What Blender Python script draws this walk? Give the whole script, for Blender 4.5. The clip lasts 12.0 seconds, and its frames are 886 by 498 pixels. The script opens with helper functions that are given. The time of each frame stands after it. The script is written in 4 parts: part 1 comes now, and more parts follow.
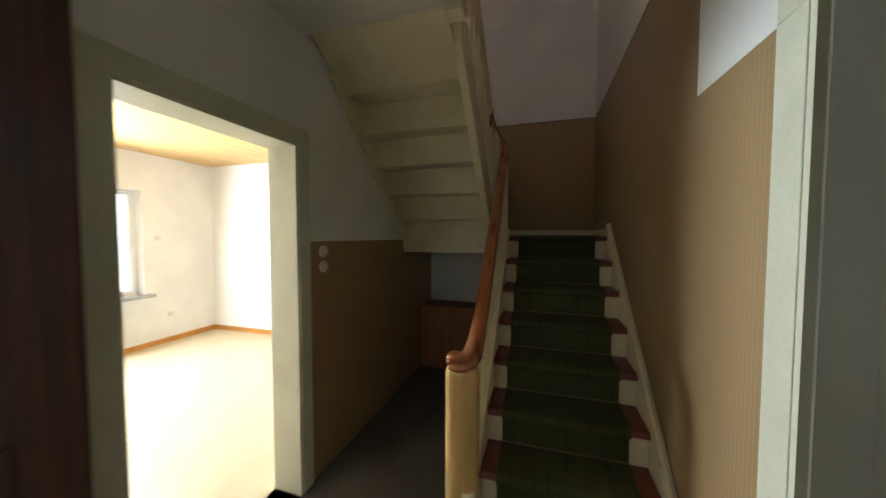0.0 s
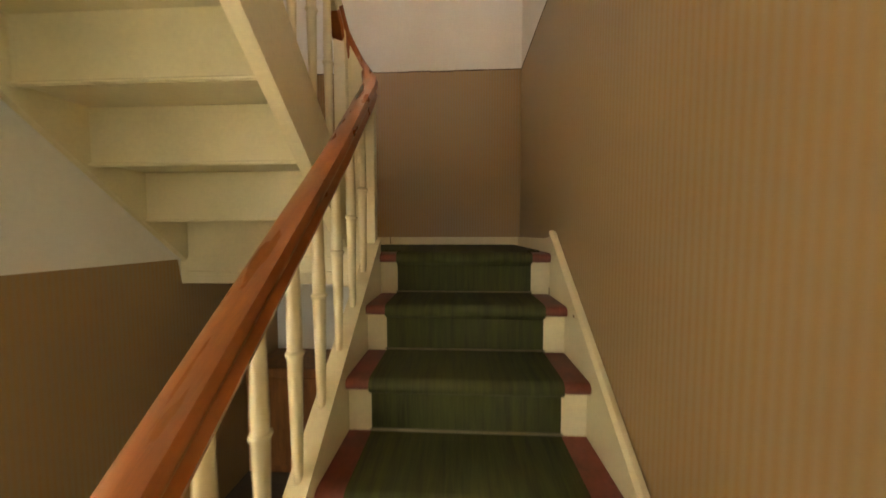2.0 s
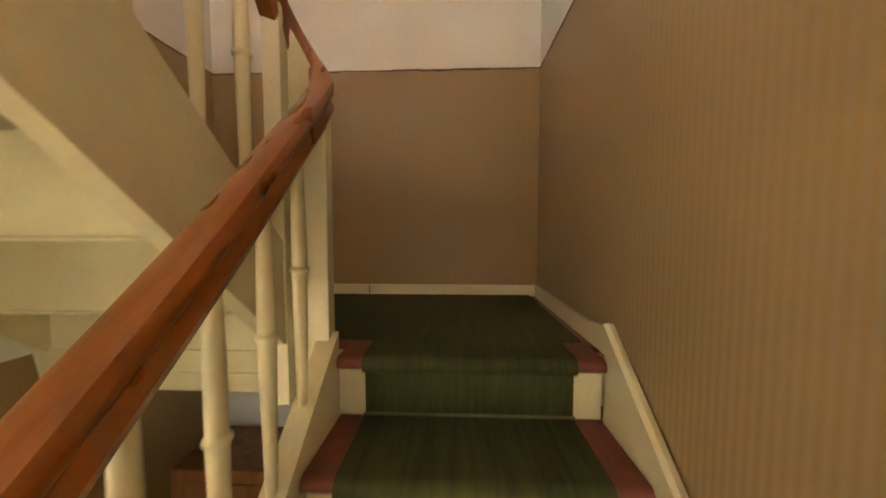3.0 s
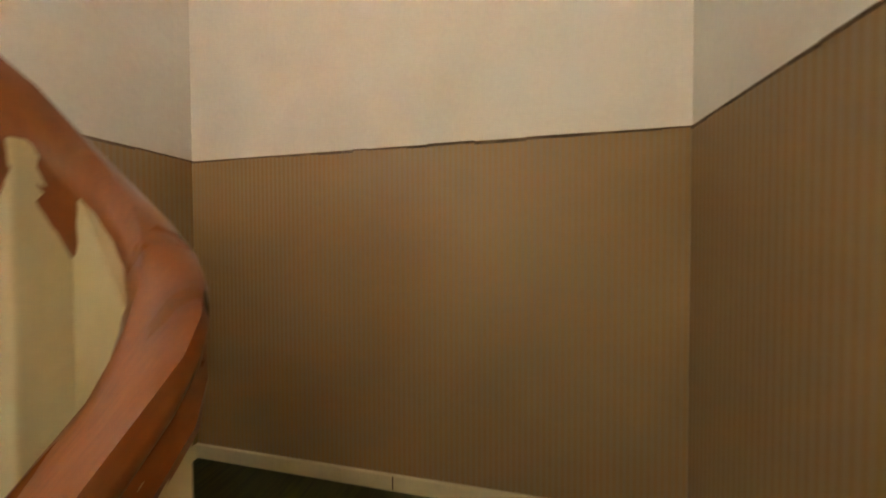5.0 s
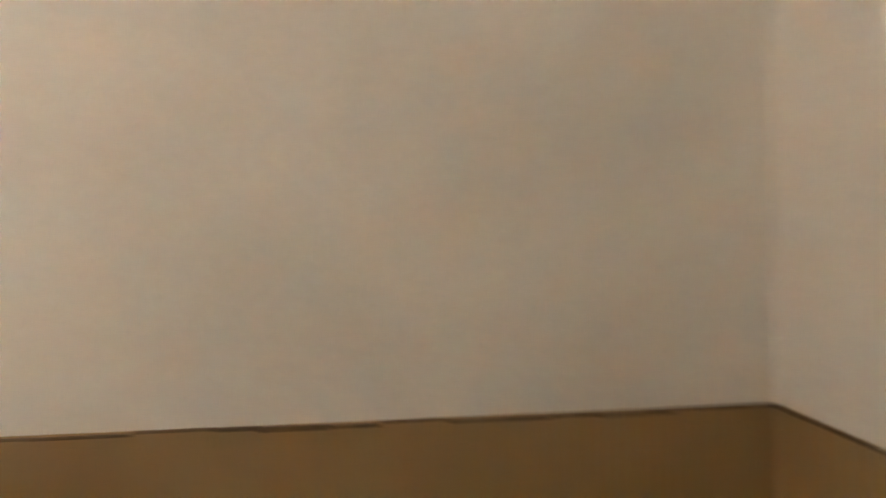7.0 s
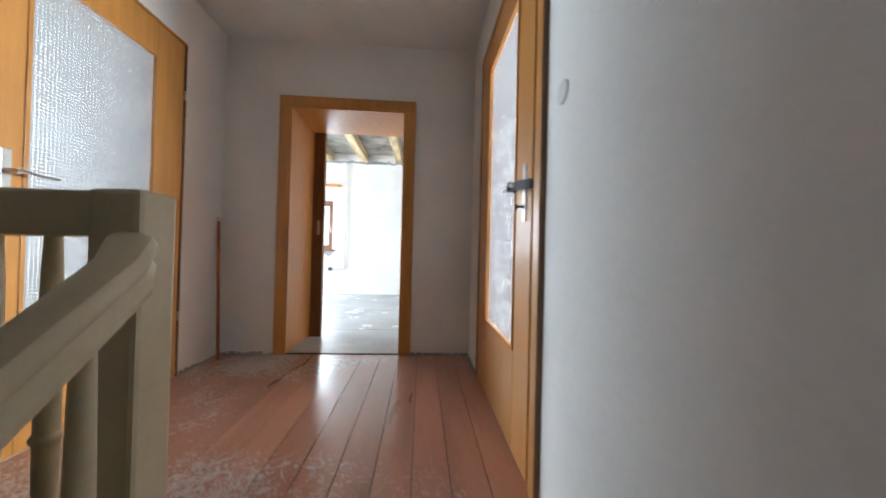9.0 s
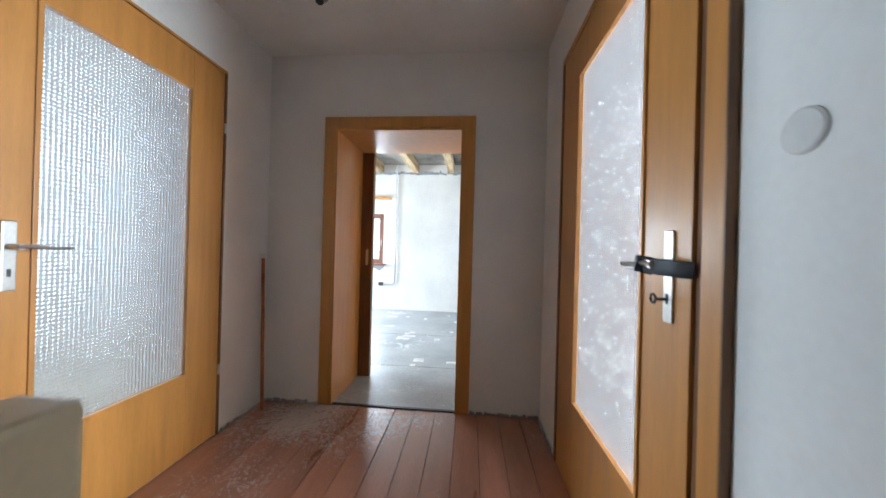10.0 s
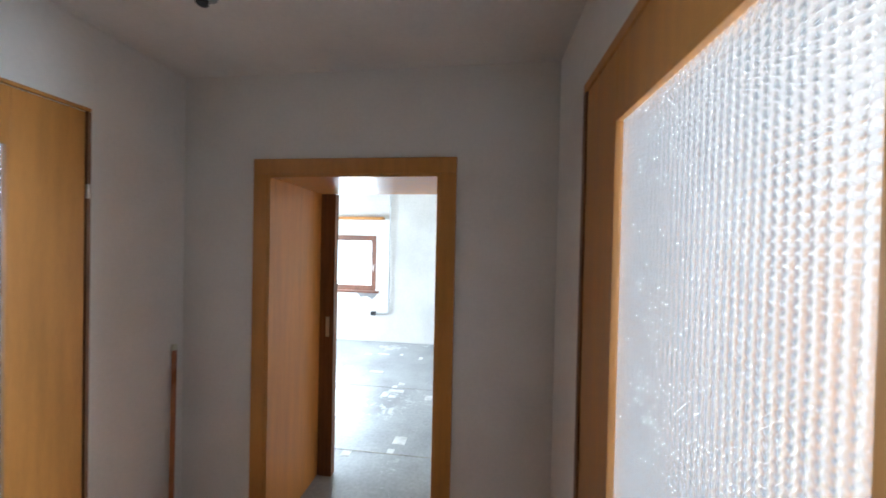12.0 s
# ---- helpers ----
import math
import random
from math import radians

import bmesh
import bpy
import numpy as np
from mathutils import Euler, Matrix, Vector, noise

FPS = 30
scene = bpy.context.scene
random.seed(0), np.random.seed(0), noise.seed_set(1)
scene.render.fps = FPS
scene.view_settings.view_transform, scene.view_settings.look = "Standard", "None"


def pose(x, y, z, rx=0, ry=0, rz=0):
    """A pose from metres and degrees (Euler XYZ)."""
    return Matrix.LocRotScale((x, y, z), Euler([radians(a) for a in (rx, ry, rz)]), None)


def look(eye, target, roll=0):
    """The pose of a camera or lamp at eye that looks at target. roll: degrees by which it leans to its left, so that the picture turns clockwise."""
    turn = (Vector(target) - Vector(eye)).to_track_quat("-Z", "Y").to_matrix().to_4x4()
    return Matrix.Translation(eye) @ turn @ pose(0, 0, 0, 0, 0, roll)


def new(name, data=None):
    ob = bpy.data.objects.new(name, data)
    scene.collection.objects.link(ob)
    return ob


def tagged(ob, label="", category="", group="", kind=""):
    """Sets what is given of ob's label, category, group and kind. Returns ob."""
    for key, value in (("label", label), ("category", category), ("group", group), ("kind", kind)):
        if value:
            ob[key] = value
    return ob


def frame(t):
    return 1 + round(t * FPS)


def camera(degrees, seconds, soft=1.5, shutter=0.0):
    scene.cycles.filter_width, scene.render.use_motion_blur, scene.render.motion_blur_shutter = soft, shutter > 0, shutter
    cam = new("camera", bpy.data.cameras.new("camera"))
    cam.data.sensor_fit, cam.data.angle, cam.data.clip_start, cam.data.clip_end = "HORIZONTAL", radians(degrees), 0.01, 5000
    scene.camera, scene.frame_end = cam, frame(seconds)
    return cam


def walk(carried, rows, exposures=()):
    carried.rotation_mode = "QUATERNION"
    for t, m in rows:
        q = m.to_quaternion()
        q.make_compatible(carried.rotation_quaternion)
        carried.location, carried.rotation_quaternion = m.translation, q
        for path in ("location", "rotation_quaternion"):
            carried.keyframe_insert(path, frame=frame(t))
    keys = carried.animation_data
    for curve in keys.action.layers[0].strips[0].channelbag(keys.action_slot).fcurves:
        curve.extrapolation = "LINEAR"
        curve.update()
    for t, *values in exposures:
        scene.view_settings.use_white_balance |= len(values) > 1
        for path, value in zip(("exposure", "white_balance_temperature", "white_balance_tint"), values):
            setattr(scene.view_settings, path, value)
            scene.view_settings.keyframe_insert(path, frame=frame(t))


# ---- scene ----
# camera and walk
cam = camera(107.95, 12.0, soft=1.6, shutter=0.4)
PATH = [
    (0.00, -0.555, -2.919, 1.527, 16.89, -2.41, -0.06),
    (0.50, -0.517, -2.555, 1.564, 10.91, -2.95, -0.09),
    (1.00, -0.525, -2.168, 1.554, 4.95, -3.06, -0.39),
    (1.50, -0.494, -1.811, 1.518, 2.75, -2.80, -0.33),
    (2.00, -0.449, -1.485, 1.621, 3.02, -2.98, 0.12),
    (2.50, -0.458, -1.194, 1.730, 3.35, -2.34, 0.43),
    (3.00, -0.470, -0.922, 1.895, 2.30, -3.15, 0.02),
    (3.50, -0.491, -0.733, 2.011, 4.62, -2.36, 0.62),
    (4.40, -0.520, -0.400, 2.280, 8.80, -1.90, 0.50),
    (5.30, -0.540, -0.058, 2.561, 15.11, -0.90, 0.39),
    (5.50, -0.560, 0.033, 2.644, 17.68, -1.01, 0.52),
    (6.00, -0.834, 0.281, 2.859, 32.14, -1.76, 0.38),
    (6.50, -1.046, 0.505, 2.967, 56.13, -0.57, 1.71),
    (6.80, -1.191, 0.414, 3.068, 73.10, 0.65, 1.12),
    (7.00, -1.300, 0.251, 3.112, 85.83, 0.54, 0.37),
    (7.10, -1.354, 0.170, 3.120, 92.20, 0.48, 0.00),
    (7.40, -1.425, 0.030, 3.115, 113.40, 2.80, 0.90),
    (7.50, -1.490, -0.035, 3.112, 120.00, 3.90, 1.10),
    (7.60, -1.520, -0.112, 3.120, 128.00, 3.90, 0.30),
    (7.70, -1.548, -0.179, 3.124, 134.60, 3.60, -0.30),
    (8.50, -1.530, -0.550, 3.430, 165.00, 1.40, -1.00),
    (9.30, -1.480, -0.919, 3.744, 180.74, 0.30, -1.64),
    (9.50, -1.467, -0.998, 3.794, 182.69, 0.09, -1.62),
    (10.00, -1.412, -1.163, 3.926, 184.79, 0.12, -1.53),
    (10.50, -1.405, -1.316, 4.030, 185.34, 0.08, -1.53),
    (11.00, -1.389, -1.495, 4.133, 187.04, -0.10, -1.48),
    (11.50, -1.400, -1.661, 4.302, 187.27, -0.58, -1.46),
    (12.00, -1.554, -1.786, 4.395, 186.93, -0.59, -1.24),
]
walk(cam, [(t, pose(x, y, z, 90 + pitch, roll, yaw)) for t, x, y, z, yaw, pitch, roll in PATH],
     exposures=[(0.0, -1.65, 6600, 9), (0.5, -1.5, 6600, 6), (1.0, -0.35, 6600, 1), (1.5, 0.4, 7300, 7), (2.0, 0.5, 8500, 13), (2.5, 0.5, 9000, 16), (3.5, 0.95, 8700, 14), (5.3, 0.95, 8000, 7), (6.5, 0.9, 7500, 5), (7.1, 0.62, 7300, 7), (7.5, 0.4, 6500, 6), (7.7, -0.1, 6200, 6), (8.4, -1.3, 5950, 5), (9.3, -2.0, 5750, 4), (12.0, -2.1, 5500, 2)])

# plan, in metres: x 0 is the wall beside the lower flight, x -W the opposite wall, y 0 the landing's front nosing
W, D, G, H = 1.89, 0.952, 0.236, 0.19
ZL, ZU = 8 * H, 15 * H          # landing and upper floor
ZC, ZT = 2.70, 5.24             # ground ceiling, upper ceiling
ZD = 2.81                       # top of the brown wallpaper in the stairwell
YE = -3.30                      # end wall of the upper hall
YT = -1.135                     # top riser of the upper flight
YB = -3.9                       # wall behind the entrance
XO, XI = -0.868, -1.008           # lines of the lower and the upper balustrade

# world, sun and windows
world = bpy.data.worlds.new("sky")
scene.world = world
world.use_nodes = True
wn = world.node_tree
sky = wn.nodes.new("ShaderNodeTexSky")
sky.sky_type, sky.sun_disc = "NISHITA", False
sky.sun_elevation, sky.sun_rotation = radians(38), radians(250)
wn.links.new(sky.outputs[0], wn.nodes["Background"].inputs[0])
wn.nodes["Background"].inputs[1].default_value = 0.12
sun = new("sun", bpy.data.lights.new("sun", "SUN"))
sun.data.energy, sun.data.angle, sun.data.color = 1.2, radians(12), (1.0, 0.95, 0.88)
sun.matrix_world = look((-9, -4, 9), (0, 0, 0))


def window_light(name, eye, target, wide, high, watts, colour=(0.92, 0.96, 1.0)):
    lamp = new(name, bpy.data.lights.new(name, "AREA"))
    lamp.data.shape, lamp.data.size, lamp.data.size_y = "RECTANGLE", wide, high
    lamp.data.energy, lamp.data.color = watts, colour
    lamp.matrix_world = look(eye, target)
    return lamp


window_light("window_light_ground", (-5.60, -1.20, 1.72), (-1.9, -1.35, 1.25), 0.9, 0.75, 850, (0.78, 0.91, 1.0))
window_light("entrance_light", (-1.0, -3.80, 1.75), (-0.6, -1.0, 1.0), 0.8, 0.5, 1)
window_light("window_light_far", (0.75, -6.69, 4.08), (0.2, -3.29, 2.81), 1.2, 0.85, 340)
window_light("window_light_far_side", (2.95, -5.19, 4.11), (-0.8, -4.39, 2.81), 1.5, 1.2, 1500)
window_light("window_light_left", (2.95, -3.21, 4.31), (-0.6, -1.94, 3.81), 1.0, 1.2, 480, (0.82, 0.92, 1.0))
window_light("window_light_right", (-4.85, -2.64, 4.31), (-1.0, -2.54, 3.81), 1.0, 1.2, 1100)


# materials
def surface(name, base, rough=0.6, spread=0.08, scale=6.0, bump=0.15, fine=80.0, stretch=(1, 1, 1), metal=0.0, coat=0.0, dark=None, lift=0.0):
    """A painted or natural surface: broad stains, fine grain and relief."""
    m = bpy.data.materials.new(name)
    m.use_nodes = True
    n, l = m.node_tree.nodes, m.node_tree.links
    b = n["Principled BSDF"]
    b.inputs["Metallic"].default_value = metal
    b.inputs["Coat Weight"].default_value = coat
    b.inputs["Coat Roughness"].default_value = 0.2
    co = n.new("ShaderNodeTexCoord")
    mp = n.new("ShaderNodeMapping")
    mp.inputs["Scale"].default_value = stretch
    l.new(co.outputs["Object"], mp.inputs[0])
    broad, grain = n.new("ShaderNodeTexNoise"), n.new("ShaderNodeTexNoise")
    for node, s, d in ((broad, scale, 4), (grain, fine, 3)):
        node.inputs["Scale"].default_value, node.inputs["Detail"].default_value = s, d
        l.new(mp.outputs[0], node.inputs["Vector"])
    ramp = n.new("ShaderNodeValToRGB")
    low = dark or tuple(c * (1 - 2.2 * spread) for c in base)
    ramp.color_ramp.elements[0].color, ramp.color_ramp.elements[1].color = (*low, 1), (*(min(1, c * (1 + spread)) for c in base), 1)
    ramp.color_ramp.elements[0].position, ramp.color_ramp.elements[1].position = 0.28, 0.66
    mix = n.new("ShaderNodeMath")
    mix.operation = "MULTIPLY_ADD"
    mix.inputs[1].default_value = 0.35
    l.new(grain.outputs[0], mix.inputs[0])
    l.new(broad.outputs[0], mix.inputs[2])
    sub = n.new("ShaderNodeMath")
    sub.operation = "SUBTRACT"
    sub.inputs[1].default_value = 0.175
    l.new(mix.outputs[0], sub.inputs[0])
    l.new(sub.outputs[0], ramp.inputs[0])
    info, hue = n.new("ShaderNodeObjectInfo"), n.new("ShaderNodeHueSaturation")
    vary = n.new("ShaderNodeMapRange")
    vary.inputs[3].default_value, vary.inputs[4].default_value = 1 - lift, 1 + lift
    l.new(info.outputs["Random"], vary.inputs[0])
    l.new(vary.outputs[0], hue.inputs["Value"])
    l.new(ramp.outputs[0], hue.inputs["Color"])
    l.new(hue.outputs[0], b.inputs["Base Color"])
    rr = n.new("ShaderNodeMapRange")
    rr.inputs[3].default_value, rr.inputs[4].default_value = max(0.05, rough - 0.12), min(1, rough + 0.12)
    l.new(broad.outputs[0], rr.inputs[0])
    l.new(rr.outputs[0], b.inputs["Roughness"])
    bp = n.new("ShaderNodeBump")
    bp.inputs["Strength"].default_value, bp.inputs["Distance"].default_value = bump, 0.004
    l.new(mix.outputs[0], bp.inputs["Height"])
    l.new(bp.outputs[0], b.inputs["Normal"])
    return m


PLASTER = surface("white_plaster", (0.83, 0.81, 0.775), 0.9, 0.035, 2.2, 0.25, 60)
PLASTER_OLD = surface("old_white_plaster", (0.72, 0.70, 0.67), 0.9, 0.06, 1.6, 0.4, 45)
PAPER = surface("brown_striped_wallpaper", (0.345, 0.21, 0.09), 0.5, 0.05, 0.9, 0.25, 40)


def striped(m, pitch, second, gloss):
    """Upright stripes in a second, silkier tone, for papers on walls along x or y."""
    n, l = m.node_tree.nodes, m.node_tree.links
    b = n["Principled BSDF"]
    was, rough, normal = (b.inputs[k].links[0].from_socket for k in ("Base Color", "Roughness", "Normal"))
    co, sep, add, wave = n.new("ShaderNodeTexCoord"), n.new("ShaderNodeSeparateXYZ"), n.new("ShaderNodeMath"), n.new("ShaderNodeMath")
    l.new(co.outputs["Object"], sep.inputs[0])
    l.new(sep.outputs[0], add.inputs[0])
    l.new(sep.outputs[1], add.inputs[1])
    scale, half = n.new("ShaderNodeMath"), n.new("ShaderNodeMapRange")
    scale.operation, scale.inputs[1].default_value = "MULTIPLY", 2 * math.pi / pitch
    wave.operation = "SINE"
    l.new(add.outputs[0], scale.inputs[0])
    l.new(scale.outputs[0], wave.inputs[0])
    half.inputs[1].default_value, half.inputs[2].default_value = -0.5, 0.5
    l.new(wave.outputs[0], half.inputs[0])
    mix, mr, bump = n.new("ShaderNodeMix"), n.new("ShaderNodeMix"), n.new("ShaderNodeBump")
    mix.data_type = "RGBA"
    mix.inputs[7].default_value = (*second, 1)
    mr.inputs[3].default_value = gloss
    l.new(half.outputs[0], mix.inputs[0])
    l.new(half.outputs[0], mr.inputs[0])
    l.new(was, mix.inputs[6])
    l.new(rough, mr.inputs[2])
    l.new(mix.outputs[2], b.inputs["Base Color"])
    l.new(mr.outputs[0], b.inputs["Roughness"])
    bump.inputs["Strength"].default_value, bump.inputs["Distance"].default_value = 0.08, 0.001
    l.new(half.outputs[0], bump.inputs["Height"])
    l.new(normal, bump.inputs["Normal"])
    l.new(bump.outputs[0], b.inputs["Normal"])


striped(PAPER, 0.020, (0.325, 0.222, 0.125), 0.36)
PAPER_EDGE = surface("torn_paper_edge", (0.16, 0.105, 0.06), 0.85, 0.3, 14, 0.2, 90)
CREAM = surface("cream_gloss_paint", (0.75, 0.66, 0.44), 0.38, 0.05, 4, 0.1, 70, coat=0.15)
CREAM_DULL = surface("cream_casing_paint", (0.62, 0.60, 0.46), 0.45, 0.05, 4, 0.1, 70)
TREAD = surface("oxblood_tread_paint", (0.19, 0.045, 0.028), 0.45, 0.2, 9, 0.15, 90, coat=0.1)
RUNNER = surface("green_stair_runner", (0.046, 0.050, 0.011), 0.9, 0.2, 7, 0.5, 30, stretch=(8, 0.5, 0.5))
RAIL = surface("varnished_handrail_wood", (0.31, 0.09, 0.023), 0.30, 0.15, 5, 0.08, 60, stretch=(6, 1, 1), coat=0.35)
VENEER = surface("oak_veneer", (0.47, 0.205, 0.042), 0.42, 0.08, 3.5, 0.06, 45, stretch=(7, 7, 0.6), coat=0.1)
# darker oak veneer; on casing side and rebate its colour stands in for shade
VENEER_DARK = surface("dark_veneer", (0.17, 0.075, 0.028), 0.5, 0.2, 5, 0.1, 50, stretch=(7, 7, 0.6))
DARKWOOD = surface("dark_stained_door_wood", (0.085, 0.028, 0.018), 0.42, 0.3, 4, 0.1, 50, stretch=(8, 8, 0.5), coat=0.2)
BOARD = surface("worn_oxblood_floorboard", (0.37, 0.16, 0.095), 0.32, 0.12, 3.0, 0.08, 40, stretch=(3, 0.5, 1), coat=0.6, lift=0.16)


def scratched(m, colour, scale, cut, distort):
    """Adds pale scuffs and scratches of their own shape to a surface."""
    n, l = m.node_tree.nodes, m.node_tree.links
    b = n["Principled BSDF"]
    was = b.inputs["Base Color"].links[0].from_socket
    co = n.new("ShaderNodeTexCoord")
    fine, where, mul, ramp, mix = n.new("ShaderNodeTexNoise"), n.new("ShaderNodeTexNoise"), n.new("ShaderNodeMath"), n.new("ShaderNodeValToRGB"), n.new("ShaderNodeMix")
    fine.inputs["Scale"].default_value, fine.inputs["Detail"].default_value, fine.inputs["Distortion"].default_value = scale, 7, distort
    fine.inputs["Roughness"].default_value = 0.72
    where.inputs["Scale"].default_value, where.inputs["Detail"].default_value = 1.3, 2
    for node in (fine, where):
        l.new(co.outputs["Object"], node.inputs["Vector"])
    mul.operation = "MULTIPLY"
    l.new(fine.outputs[0], mul.inputs[0])
    l.new(where.outputs[0], mul.inputs[1])
    ramp.color_ramp.elements[0].position, ramp.color_ramp.elements[1].position = cut, cut + 0.07
    l.new(mul.outputs[0], ramp.inputs[0])
    mix.data_type = "RGBA"
    mix.inputs[7].default_value = (*colour, 1)
    l.new(ramp.outputs[0], mix.inputs[0])
    l.new(was, mix.inputs[6])
    l.new(mix.outputs[2], b.inputs["Base Color"])


scratched(BOARD, (0.46, 0.40, 0.36), 24.0, 0.29, 2.2)
SCREED = surface("grey_screed", (0.30, 0.305, 0.31), 0.42, 0.16, 2.0, 0.3, 40)
NEWELWOOD = surface("pale_varnished_newel_wood", (0.60, 0.37, 0.13), 0.34, 0.10, 4, 0.06, 50, stretch=(6, 6, 0.6), coat=0.3)
CUPBOARD = surface("brown_cupboard_wood", (0.26, 0.105, 0.035), 0.5, 0.18, 4, 0.08, 50, stretch=(6, 6, 0.6))
LINO = surface("pale_lino", (0.58, 0.48, 0.33), 0.4, 0.06, 2.0, 0.05, 60)
PINE = surface("pine_ceiling", (0.62, 0.40, 0.17), 0.5, 0.12, 3, 0.1, 40, stretch=(6, 0.7, 1))
JOIST = surface("rough_joist_wood", (0.52, 0.39, 0.22), 0.8, 0.25, 4, 0.4, 40, stretch=(6, 0.7, 6))
DARKGAP = surface("bare_ceiling_boards", (0.28, 0.26, 0.23), 0.9, 0.3, 4, 0.4, 40)
STEEL = surface("brushed_aluminium", (0.62, 0.60, 0.56), 0.34, 0.08, 10, 0.05, 120, metal=0.9)
BLACK = surface("black_tape", (0.02, 0.02, 0.023), 0.5, 0.2, 20, 0.2, 90)
PLASTIC = surface("ivory_plastic", (0.72, 0.68, 0.58), 0.4, 0.04, 10, 0.03, 90)
PIPE = surface("grey_painted_pipe", (0.55, 0.56, 0.56), 0.45, 0.06, 10, 0.05, 90)
WINFRAME = surface("brown_window_frame", (0.13, 0.05, 0.025), 0.45, 0.2, 6, 0.08, 60)
WHITEFRAME = surface("white_window_frame", (0.8, 0.8, 0.8), 0.4, 0.03, 6, 0.03, 60)
MARBLE = surface("grey_stone_sill", (0.3, 0.3, 0.3), 0.4, 0.15, 9, 0.05, 60)
scratched(SCREED, (0.50, 0.51, 0.51), 9.0, 0.345, 0.4)
ROD = surface("dull_brass_rod", (0.20, 0.17, 0.11), 0.5, 0.15, 10, 0.05, 90, metal=0.6)
CONCRETE = surface("dark_stone_floor", (0.11, 0.095, 0.08), 0.6, 0.2, 3, 0.15, 50)


# small mesh helpers
def box(bm, x0, x1, y0, y1, z0, z1, bevel=0.0):
    res = bmesh.ops.create_cube(bm, size=1, matrix=Matrix.Translation(((x0 + x1) / 2, (y0 + y1) / 2, (z0 + z1) / 2)) @ Matrix.Diagonal((abs(x1 - x0), abs(y1 - y0), abs(z1 - z0), 1)))
    if bevel:
        edges = {e for v in res["verts"] for e in v.link_edges}
        bmesh.ops.bevel(bm, geom=list(edges), offset=bevel, segments=2, profile=0.6, affect="EDGES")
    return bm


def boxed(x0, x1, y0, y1, z0, z1, bevel=0.0):
    return box(bmesh.new(), x0, x1, y0, y1, z0, z1, bevel)


def prism(bm, outline, axis, a, b):
    """An outline of (u, v) pairs drawn out along an axis from a to b; u, v are the other two axes in order."""
    def at(u, v, w):
        return {"x": (w, u, v), "y": (u, w, v), "z": (u, v, w)}[axis]
    low = [bm.verts.new(at(u, v, a)) for u, v in outline]
    high = [bm.verts.new(at(u, v, b)) for u, v in outline]
    n = len(outline)
    bm.faces.new(low)
    bm.faces.new(high[::-1])
    for i in range(n):
        bm.faces.new((low[i], high[i], high[(i + 1) % n], low[(i + 1) % n]))
    bmesh.ops.recalc_face_normals(bm, faces=bm.faces)
    return bm


def lathe(bm, profile, x, y, sides=14):
    """A turned post: (radius, z) from bottom to top about an upright axis."""
    rings = [[bm.verts.new((x + r * math.cos(2 * math.pi * k / sides), y + r * math.sin(2 * math.pi * k / sides), z)) for k in range(sides)] for r, z in profile]
    for a, b in zip(rings, rings[1:]):
        for k in range(sides):
            bm.faces.new((a[k], a[(k + 1) % sides], b[(k + 1) % sides], b[k]))
    bm.faces.new(rings[0][::-1])
    bm.faces.new(rings[-1])
    return bm


def sweep(bm, path, profile):
    """A profile of (side, up) pairs carried along a path of points, kept upright."""
    rings = []
    for i, p in enumerate(path):
        d = (Vector(path[min(i + 1, len(path) - 1)]) - Vector(path[max(i - 1, 0)])).normalized()
        side = d.cross(Vector((0, 0, 1)))
        side = side.normalized() if side.length > 1e-4 else Vector((1, 0, 0))
        up = side.cross(d)
        rings.append([bm.verts.new(Vector(p) + side * s + up * u) for s, u in profile])
    n = len(profile)
    for a, b in zip(rings, rings[1:]):
        for k in range(n):
            bm.faces.new((a[k], a[(k + 1) % n], b[(k + 1) % n], b[k]))
    bm.faces.new(rings[0][::-1])
    bm.faces.new(rings[-1])
    bmesh.ops.recalc_face_normals(bm, faces=bm.faces)
    return bm


def circle(r, n=10, squash=1.0):
    return [(r * math.cos(2 * math.pi * k / n), r * squash * math.sin(2 * math.pi * k / n)) for k in range(n)]


def mesh(name, bm, material, smooth=False):
    data = bpy.data.meshes.new(name)
    bm.to_mesh(data)
    bm.free()
    data.materials.append(material)
    if smooth:
        for p in data.polygons:
            p.use_smooth = True
        data.set_sharp_from_angle(angle=radians(35))
    return data


def part(name, bm, material, parent, label="", smooth=False):
    ob = new(name, mesh(name, bm, material, smooth))
    ob.parent = parent
    ob.matrix_parent_inverse = parent.matrix_world.inverted() if parent.type == "EMPTY" else Matrix()
    return tagged(ob, label)


def single(name, bm, material, label, category, group="", kind="", smooth=False):
    return tagged(new(name, mesh(name, bm, material, smooth)), label, category, group, kind)


def thing(name, at, label, category, group="", kind=""):
    ob = new(name)
    ob.empty_display_size = 0.1
    ob.matrix_basis = Matrix.Translation(at)
    bpy.context.view_layer.update()
    return tagged(ob, label, category, group, kind)


def structure(name, bm, material, label, category):
    return single(name, bm, material, label, category, kind="structure")


